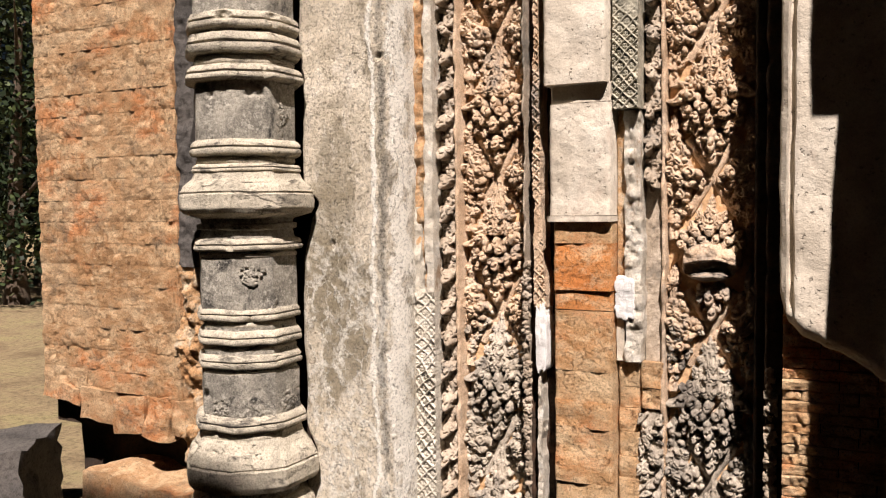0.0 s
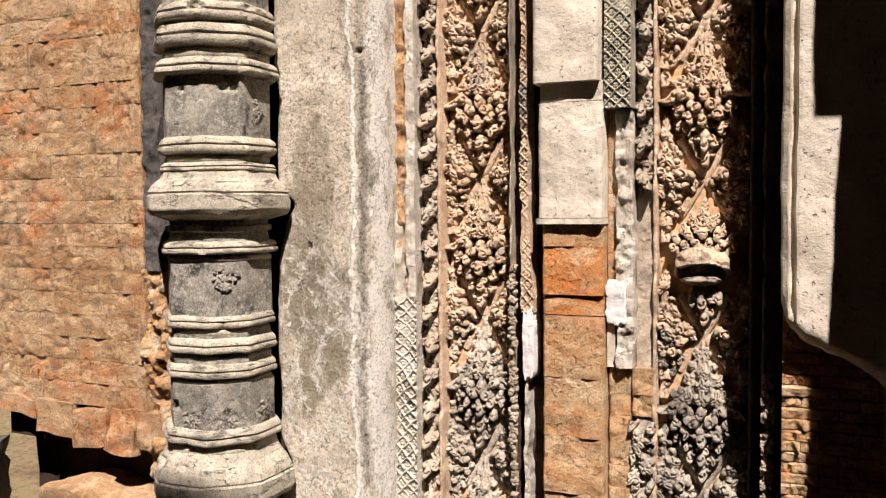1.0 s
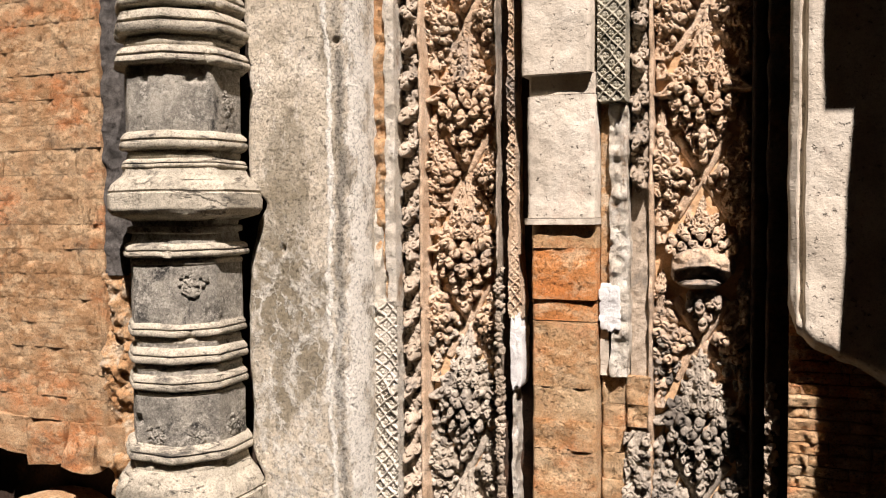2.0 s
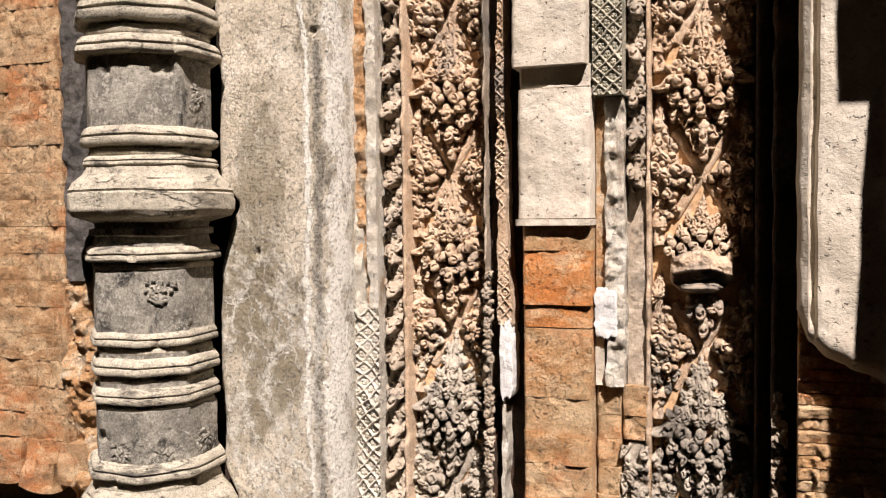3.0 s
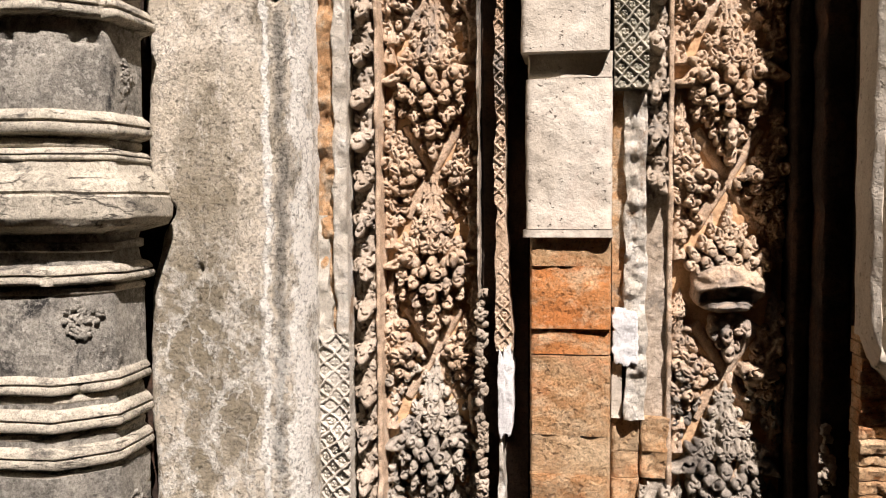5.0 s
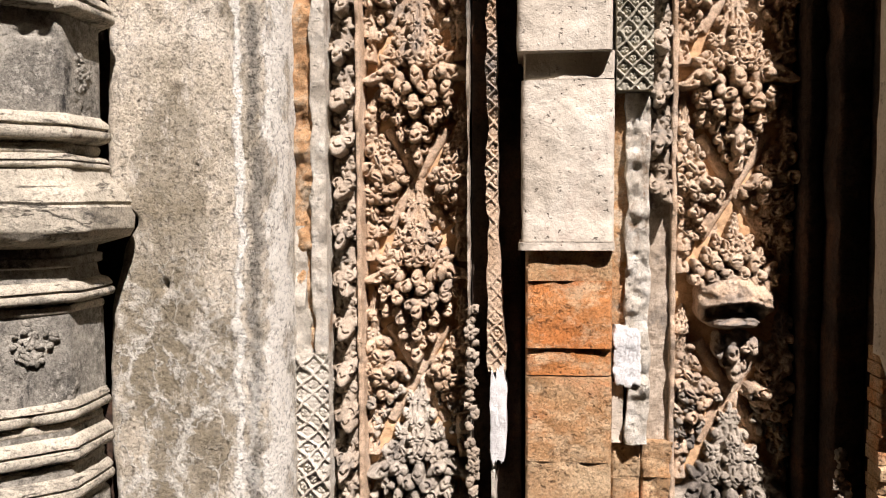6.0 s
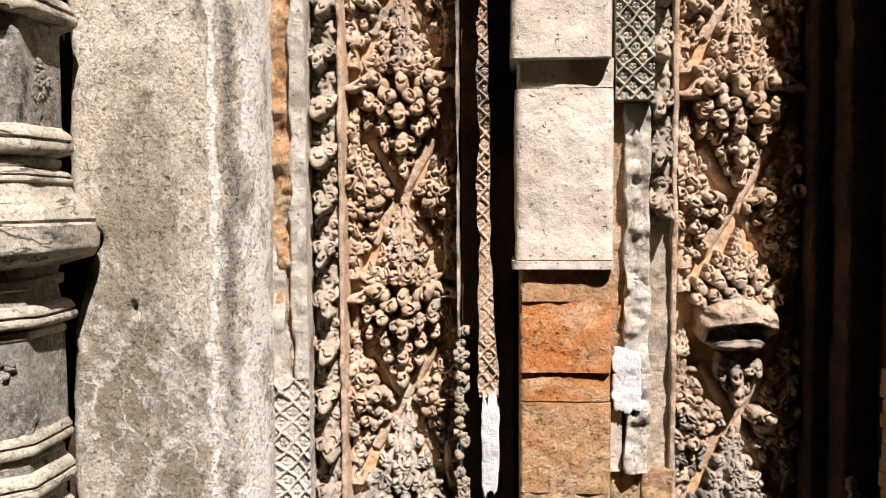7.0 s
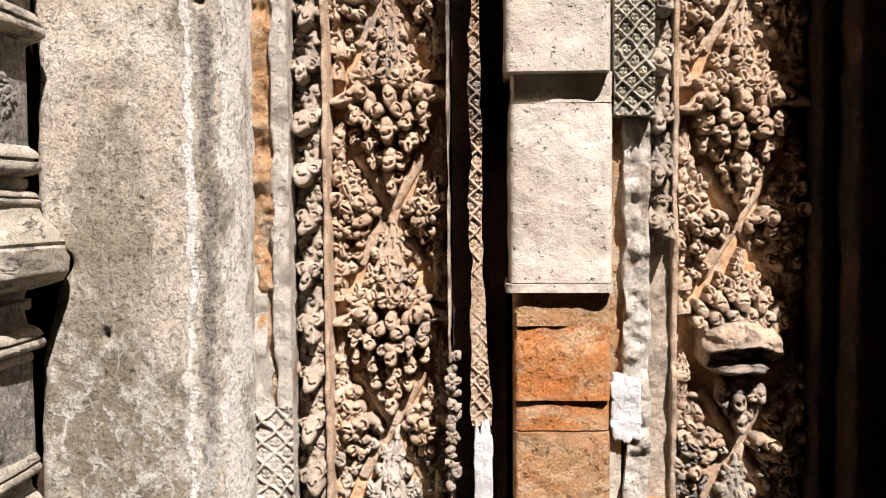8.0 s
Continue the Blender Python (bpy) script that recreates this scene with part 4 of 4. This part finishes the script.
# ---- lattice strips ----
def lattice(x0, y, cell, depth=0.006, flower=True):
    """Diagonal fillets with a four-petalled flower in each lozenge."""
    def f(X, Z):
        u = (X - x0) / cell + 0.20 * fbm(X, 7.0, Z, 18, 3)
        v = Z / cell + 0.12 * fbm(X, 9.0, Z, 14, 2)
        a, b = u + v, u - v
        fa, fb = np.abs(a - np.round(a)), np.abs(b - np.round(b))
        ridge = np.maximum(np.exp(-(fa / 0.11) ** 4), np.exp(-(fb / 0.11) ** 4))
        la, lb = a - np.floor(a) - 0.5, b - np.floor(b) - 0.5
        rad, ang = np.hypot(la, lb), np.arctan2(lb, la)
        petal = np.clip(1 - np.abs(rad - 0.2) / 0.17, 0, 1) * (0.35 + 0.65 * np.abs(np.sin(2 * ang + np.pi / 2))) + np.exp(-(rad / 0.06) ** 2)
        h = np.maximum(ridge, petal * (0.62 + 0.5 * fbm(X, 21.0, Z, 26, 2)) if flower else 0) * np.clip(0.85 + 0.7 * fbm(X, 11.0, Z, 10, 3), 0.2, 1.1)
        return y + depth - depth * h * (1.0 + 0.35 * fbm(X, 1.0, Z, 30, 2)) + 0.0018 * fbm(X, 4.0, Z, 45, 3)
    return f


strip = thing("lattice_strip", "stucco strip, lattice carving below and bare brick above", "carved strip", at=(-1.1, 2.06, 0))
part("lattice", slab("lattice", -1.141, -1.077, -0.03, 1.262, lattice(-1.105, 2.050, 0.036, 0.010), 2.13, 0.0018, 0.0015), woven, strip, "pale woven lattice relief")
part("brick_core", slab("brick_core", -1.141, -1.096, 1.262, 3.2, rough_front(2.068, 0.011, 26, 5.0), 2.13, 0.004), raw_brick, strip, "exposed orange brick")
part("plaster_edge", slab("plaster_edge", ragged(-1.106, 0.0045, 2.0), -1.077, 1.262, 3.2, rough_front(2.056, 0.006, 22, 6.0, ragged(-1.106, 0.0045, 2.0), None, 0.006), 2.13, 0.004, 0.003), limed, strip, "white plaster edge")
part("plaster_edge", slab("plaster_edge", -1.141, ragged(-1.116, 0.010, 3.0), 1.262, 1.50, rough_front(2.060, 0.006, 22, 7.0), 2.13, 0.004, 0.003), woven, strip)

reveal = thing("pilaster_return", "shaded stucco return with thin fillets and a lattice strip", "carved strip", at=(-0.79, 2.07, 0))
part("fillet", slab("fillet", ragged(-0.8195, 0.0015, 30.0), ragged(-0.8160, 0.0015, 31.0), -0.03, 3.2, rough_front(2.082, 0.010, 20, 8.0), 2.18, 0.005, 0.0016), border_stucco, reveal)
# bed coloured near black: the pier's shade on it is put in
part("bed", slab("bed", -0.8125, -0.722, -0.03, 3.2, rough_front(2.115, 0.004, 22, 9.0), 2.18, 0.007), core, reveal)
part("lattice", slab("lattice", ragged(-0.781, 0.0035, 4.0), lambda z: np.interp(z, [1.2, 1.45, 2.2], [-0.745, -0.760, -0.769]) + 0.002 * fbm(2.0, 1.0, z, 25, 3), 1.235, 3.2, lattice(-0.765, 2.050, 0.030, 0.006), 2.12, 0.0022, 0.0018), stucco, reveal, "small lattice relief")
part("plaster_edge", flake("plaster_edge", -0.777, -0.748, 1.070, 1.242, 2.050, 2.12, 10.0, 0.22, 7.0), white, reveal, "flaking white lime coat")
part("plaster_edge", slab("plaster_edge", ragged(-0.777, 0.003, 41.0), ragged(-0.765, 0.004, 42.0), -0.03, 1.075, rough_front(2.068, 0.006, 30, 11.0), 2.12, 0.004, 0.002), limed, reveal)
low = Relief(-0.826, -0.798, 0.62, 1.38, 2.084, 12.0, 0.0014)
for x, z in scatter(-0.818, -0.806, 0.64, 1.36, 0.017, 77):
    low.stamp(low.r.choice(["leaf", "curl", "lobe"]), x, z, low.r.uniform(0, 360), low.r.uniform(0.011, 0.016), low.r.uniform(0.0, 0.012), 1)
low.build(reveal, {1: ("leaf_spray", border_stucco)})

# ---- the plain pier ----
pier = thing("pier", "rendered pier in offset blocks over bare orange brick", "pier", at=(-0.64, 2.0, 0))
part("block", slab("block", ragged(-0.727, 0.0012, 61.0), ragged(-0.568, 0.0014, 62.0), 1.795, 2.6, rough_front(1.978, 0.0035, 16, 12.0, -0.727, -0.568, 0.011), 2.14, 0.005), pale, pier, "upper rendered block overhanging the next")
part("block", slab("block", -0.716, -0.562, 1.751, 1.797, rough_front(2.004, 0.004, 20, 13.0, -0.716, -0.562, 0.006), 2.14, 0.004), pale, pier)
part("block", slab("block", ragged(-0.720, 0.0014, 63.0), ragged(-0.561, 0.0018, 7.0), 1.474, 1.7495, rough_front(2.000, 0.004, 15, 14.0, -0.720, -0.561, 0.011), 2.14, 0.004), pale, pier, "middle rendered block with a cracked lip")
part("lip", slab("lip", ragged(-0.723, 0.002, 64.0), ragged(-0.562, 0.002, 65.0), 1.459, 1.4725, rough_front(1.996, 0.004, 25, 15.0, -0.723, -0.562, 0.006), 2.14, 0.003), pale, pier)
part("block", slab("block", -0.727, -0.568, 2.604, 3.2, rough_front(1.960, 0.003, 16, 16.0), 2.14, 0.02), pale, pier)

# ---- strips beside the pier ----
side = thing("lattice_strip", "carved lattice strip over a white limed edge and bare brick", "carved strip", at=(-0.53, 2.03, 0))
part("lattice", slab("lattice", -0.559, -0.498, 1.731, 3.2, lattice(-0.528, 2.002, 0.031, 0.006), 2.10, 0.0017, 0.0014), lattice_stone, side, "crisp lozenge lattice with four-petalled flowers")
part("brick_core", slab("brick_core", -0.560, -0.532, 1.324, 1.731, rough_front(2.056, 0.006, 24, 17.0), 2.10, 0.005), raw_brick, side)
part("plaster_edge", slab("plaster_edge", ragged(-0.538, 0.005, 8.0), ragged(-0.497, 0.003, 9.0), 1.113, 1.729, rough_front(2.037, 0.008, 42, 18.0, -0.54, -0.497, 0.006), 2.10, 0.004), limed, side, "limed stucco edge")
part("lime_patch", flake("lime_patch", -0.560, -0.512, 1.222, 1.324, 2.026, 2.10, 19.0, 0.20, 8.0), white, side, "bright white lime patch")
part("plaster_edge", slab("plaster_edge", -0.560, -0.541, 1.113, 1.2215, rough_front(2.045, 0.004, 22, 20.0), 2.10, 0.004), pale, side)
part("brick_core", slab("brick_core", -0.560, -0.447, -0.03, 1.108, rough_front(2.095, 0.005, 16, 21.0), 2.13, 0.01), raw_brick, side, "bare orange brick where stucco fell")

tuft = Relief(-0.512, -0.449, 0.62, 0.985, 2.075, 14.0, 0.0013)
for x, z in scatter(-0.505, -0.456, 0.63, 0.972, 0.020, 79):
    tuft.stamp(tuft.r.choice(["leaf", "curl", "lobe", "horn"]), x, z, tuft.r.uniform(90, 270), tuft.r.uniform(0.014, 0.022), tuft.r.uniform(0.0, 0.020), 1, 1.0, 1.3, 0.2)
tuft.build(side, {0: ("bed", stucco_grey), 1: ("leaf_spray", stucco_grey)})

# ---- shaded fillets and the broken plaster at the corner ----
corner = thing("corner_fillets", "stucco fillets stepping out to the corner, coloured dark for their shade", "carved strip", at=(-0.2, 2.0, 0))
# stucco fillets given the dark masonry colour, which holds their shade
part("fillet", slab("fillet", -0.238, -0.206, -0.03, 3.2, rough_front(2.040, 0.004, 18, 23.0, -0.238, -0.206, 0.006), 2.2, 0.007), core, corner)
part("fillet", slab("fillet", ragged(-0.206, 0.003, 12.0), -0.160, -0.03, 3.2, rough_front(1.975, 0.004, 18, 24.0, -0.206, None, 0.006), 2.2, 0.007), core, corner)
fringe = Relief(-0.2075, -0.178, 0.62, 1.15, 1.972, 13.0, 0.0014)
for x, z in scatter(-0.204, -0.184, 0.64, 1.13, 0.013, 78):
    fringe.stamp(fringe.r.choice(["leaf", "curl", "lobe"]), x, z, fringe.r.uniform(0, 360), fringe.r.uniform(0.010, 0.015), fringe.r.uniform(0.0, 0.012), 1)
fringe.build(corner, {1: ("leaf_spray", border_stucco)})


def plaster_bottom(x):
    return np.interp(x, [-0.166, -0.150, -0.12, -0.09, -0.03, 0.05, 0.17], [1.30, 1.252, 1.222, 1.212, 1.185, 1.13, 1.06]) + 0.004 * fbm(x, 0.0, 0.0, 40, 3)


def plaster_slab():
    """Thick plaster with a grooved edge and a curved broken foot."""
    xs = np.concatenate([np.linspace(-0.166, -0.10, 34), np.linspace(-0.095, 0.17, 50)])
    t = zsteps(0, 1.95, 0.008, 0, 0.95)
    xl = -0.166 + 0.004 * fbm(0.0, 8.0, t * 1.0 + 1.2, 8, 3)
    X = xs[None, :] + np.where(xs < -0.12, 1, 0)[None, :] * (xl[:, None] + 0.166)
    Zb = plaster_bottom(xs)
    Z = Zb[None, :] + (3.2 - Zb)[None, :] * (t / 1.95)[:, None]
    fx = np.repeat(xs[None, :], len(t), 0)
    Y = 1.838 + 0.003 * fbm(X, 6.0, Z, 16, 4)
    Y = Y + np.interp(fx, [-0.166, -0.162, -0.152, -0.149, -0.140, -0.137, -0.13, 0.17], [0.016, 0.009, 0.000, 0.018, 0.018, 0.000, -0.002, -0.002]) * np.clip((Z - 1.24) / 0.06, 0.15, 1)
    Y = Y + 0.03 * np.clip(1 - (Z - Zb[None, :]) / 0.03, 0, 1) ** 2
    pad = lambda A: np.pad(A, 1, mode="edge")
    X, Y, Z = pad(X), pad(Y), pad(Z)
    Y[0, :] = Y[-1, :] = 1.90
    Y[:, 0] = Y[:, -1] = 1.925
    h, w = X.shape
    idx = np.arange(h * w).reshape(h, w)
    q = np.stack([idx[:-1, :-1], idx[:-1, 1:], idx[1:, 1:], idx[1:, :-1]], -1).reshape(-1, 4)
    return raw_mesh("plaster_slab", np.stack([X, Y, Z], -1).reshape(-1, 3), q.tolist(), 50)


plaster = tagged(new("plaster_coat", plaster_slab()), "thick pale plaster coat, broken off in a curve over bare brick", "plaster")
plaster.data.materials.append(pale)

# ---- the grounds beyond the wall end ----
stone = tagged(new("stone_block", box_mesh("stone_block", -0.27, 0.27, -0.28, 0.28, 0, 0.46, 0.05, 9, 3.0)), "loose grey stone block lying on the dry ground", "stone block")
stone.data.materials.append(rock)
stone.matrix_world = pose(-3.74, 2.50, -0.04, 0, 0, 35)


def tree(x, y, height, spread, seed, label):
    r = np.random.default_rng(seed)
    top = thing("tree", label, "tree", "trees at the edge of the clearing", at=(x, y, 0))
    pieces = []
    s = np.linspace(0, 1, 8)
    lean = r.uniform(-0.4, 0.4)
    v, f = tube(np.stack([lean * s * s, height * 0.75 * s, 0 * s], -1), np.interp(s, [0, 0.1, 1], [0.22, 0.15, 0.04]), 8, 1.0)
    pieces.append((v, f))
    for i in range(7):
        t = r.uniform(0.25, 0.95)
        a = r.uniform(0, 2 * np.pi)
        L = spread * r.uniform(0.5, 0.9)
        p = np.stack([lean * t * t + np.cos(a) * L * s, height * 0.75 * t + L * 0.6 * s ** 1.3, np.sin(a) * L * s], -1)
        pieces.append(tube(p, 0.055 * (1 - 0.8 * s), 6, 1.0))
    V, F = join(pieces)
    V = np.stack([V[:, 0] + x, V[:, 2] + y, V[:, 1] - 0.05], -1)
    part("trunk", raw_mesh("trunk", V, F, 60), bark, top)
    verts, faces = [], []
    clumps = [(r.normal(0, spread * 0.42), r.normal(0, spread * 0.42), height * r.uniform(0.12, 1.0)) for _ in range(70)]
    for cx, cy, cz in clumps:
        for _ in range(70):
            p = np.array([x + cx, y + cy, cz]) + r.normal(0, 0.32, 3)
            if p[2] < 0.1:
                continue
            a, b = r.normal(0, 1, 3), r.normal(0, 1, 3)
            a /= np.linalg.norm(a)
            b = np.cross(a, b)
            b /= np.linalg.norm(b) + 1e-6
            L, w = r.uniform(0.08, 0.15), r.uniform(0.03, 0.05)
            n = len(verts)
            verts += [p, p + a * L * 0.5 + b * w, p + a * L, p + a * L * 0.5 - b * w]
            faces.append((n, n + 1, n + 2, n + 3))
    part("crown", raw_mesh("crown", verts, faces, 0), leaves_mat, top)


for i, (ang, dist, h, sp) in enumerate(((51, 17, 7, 2.2), (54, 15.5, 6, 2.0), (57, 18, 8, 2.4), (60, 15, 6.5, 2.2), (48, 20, 8, 2.6), (55.5, 22, 9, 3.0), (63, 20, 8, 2.6), (52.5, 19, 4, 2.2))):
    tree(-math.sin(radians(ang)) * dist, math.cos(radians(ang)) * dist, h, sp, 30 + i, "dark leafy tree at the edge of the clearing")

# ---- bricks ----
def brick_shapes(L, H, D, count, seed, amp=0.004):
    """Worn bricks: a roughened front, chipped edges, plain sides."""
    out = []
    for k in range(count):
        nx, nz = 22, 7
        xs, zs = np.linspace(0, L, nx), np.linspace(0, H, nz)
        X, Z = np.meshgrid(xs, zs)
        Y = amp * fbm(X + k * 3.1 + seed, 1.0, Z, 34, 4) + 0.012 * np.clip(fbm(X + k * 5.3, 4.0 + seed, Z * 1.4, 40, 3) - 0.45, 0, 1)
        rim = np.minimum(np.minimum(X, L - X), np.minimum(Z, H - Z)) < 1e-6
        Y = Y + np.where(rim, 0.0008, 0) + np.clip(fbm(X + k, 2.0 + seed, Z, 40, 2) - 0.45, 0, 1) * 0.010 * rim
        X, Z, Y = [np.pad(A, 1, mode="edge") for A in (X, Z, Y)]
        Y[0, :] = Y[-1, :] = D
        Y[:, 0] = Y[:, -1] = D
        h, w = X.shape
        idx = np.arange(h * w).reshape(h, w)
        q = np.stack([idx[:-1, :-1], idx[:-1, 1:], idx[1:, 1:], idx[1:, :-1]], -1).reshape(-1, 4)
        out.append(raw_mesh("brick", np.stack([X, Y, Z], -1).reshape(-1, 3), q.tolist(), 45))
    return out


def lay(parent, material, x0, x1, y, z0, z1, H, lengths, seed, skip=None, jut=0.003, gap=0.0025, D=0.12, amp=0.004):
    r = np.random.default_rng(seed)
    sets = {L: brick_shapes(L - gap, H - gap, D, 5, seed, amp) for L in lengths}
    z, row = z0, 0
    while z < z1 - 1e-4:
        x = x0 - (0.5 * lengths[0] if row % 2 else 0)
        while x < x1 - 0.01:
            L = lengths[int(r.integers(len(lengths)))]
            me = sets[L][int(r.integers(5))]
            a, b = max(x, x0), min(x + L, x1)
            if b - a > 0.02 and not (skip and skip((a + b) / 2, z + H / 2)):
                ob = part("brick", me, material, parent)
                base = parent.location if parent.type == "EMPTY" else Vector()
                ob.location = Vector((a, y + r.uniform(-jut, jut), z)) - base
                ob.scale = ((b - a) / L, 1, 1)
            x += L
        z += H
        row += 1


west = thing("wall_west", "eroded orange brick wall end with tight joints and a broken foot", "wall", kind="structure", at=(-2.1, 1.9, 0))
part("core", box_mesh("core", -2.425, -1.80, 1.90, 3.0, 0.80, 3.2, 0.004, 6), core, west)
lay(west, brick_red, -2.436, -1.83, 1.86, 0.795, 3.15, 0.067, (0.26, 0.20, 0.31), 5,
    lambda x, z: (x < -2.33 and 1.30 < z < 1.37) or z < 0.92, 0.0015, 0.0012, 0.12, 0.0035)
part("mortar", slab("mortar", ragged(-1.835, 0.004, 20.0), ragged(-1.772, 0.004, 21.0), 1.33, 3.2, rough_front(1.868, 0.007, 30, 31.0, -1.835, -1.772, 0.008), 2.1, 0.006), rock, west, "grey mortar strip")
part("rubble", slab("rubble", -1.835, ragged(-1.755, 0.012, 22.0), 0.72, 1.335, rough_front(1.868, 0.022, 24, 32.0, None, -1.75, 0.03), 2.1, 0.005), raw_brick, west, "crumbling brick edge")
br = np.random.default_rng(50)
xa = -2.436
while xa < -1.80:
    xb = min(xa + br.uniform(0.10, 0.20), -1.78)
    zb = np.interp(xa, [-2.43, -2.30, -2.10, -1.95, -1.80], [0.86, 0.82, 0.80, 0.80, 0.88]) + br.uniform(-0.015, 0.02)
    ob = part("brick", box_mesh("broken_brick", xa + 0.002, xb, 1.853, 2.02, zb, 0.932, 0.020, 12, xa * 7), brick_red, west)
    ob["label"] = "brick broken off along its lower edge"
    xa = xb
part("foot", box_mesh("foot", -2.21, -1.70, 1.79, 2.3, -0.05, 0.685, 0.034, 18, 4.0), brick_red, west, "worn brick ledge at the foot")
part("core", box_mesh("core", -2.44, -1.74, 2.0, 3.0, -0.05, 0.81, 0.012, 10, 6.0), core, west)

part("brick_core", slab("brick_core", -0.708, -0.566, -0.03, 1.458, rough_front(2.045, 0.003, 12, 35.0), 2.14, 0.01), raw_brick, pier)
for za, zb, yy in ((1.405, 1.458, 2.014), (1.2875, 1.4045, 2.011), (1.2385, 1.2845, 2.017), (1.085, 1.2355, 2.014), (1.01, 1.0845, 2.016), (0.94, 1.0095, 2.014), (0.87, 0.9395, 2.016), (0.80, 0.8695, 2.014), (0.73, 0.7995, 2.016), (0.66, 0.7295, 2.015)):
    part("brick", slab("brick", -0.713, -0.563, za, zb, rough_front(yy, 0.005, 20, za * 9, -0.713, -0.563, 0.007), 2.10, 0.005), brick_deep if 1.23 < za < 1.30 else brick_orange, pier)

corner_brick = thing("wall_corner", "bare brick courses under the broken plaster", "wall", kind="structure", at=(0, 1.95, 0))
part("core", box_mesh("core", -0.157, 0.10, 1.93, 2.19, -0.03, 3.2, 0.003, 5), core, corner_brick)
lay(corner_brick, brick_orange, -0.163, 0.16, 1.898, 0.60, 1.30, 0.023, (0.075, 0.11), 9, None, 0.006, 0.0025, 0.05, 0.006)

gr = np.random.default_rng(40)
zt = 1.110
while zt > 0.62:
    h = gr.uniform(0.052, 0.070)
    for xa, xb in ((-0.560, -0.507), (-0.5055, -0.449))[:2 if zt - h > 0.985 else 1]:
        part("brick", slab("brick", ragged(xa, 0.0015, zt * 7), ragged(xb, 0.002, zt * 5), zt - h + 0.0015, zt, rough_front(2.060 + gr.uniform(-0.002, 0.004), 0.007, 26, zt * 11, xa, xb, 0.008), 2.12, 0.005), brick_orange, side)
    zt -= h
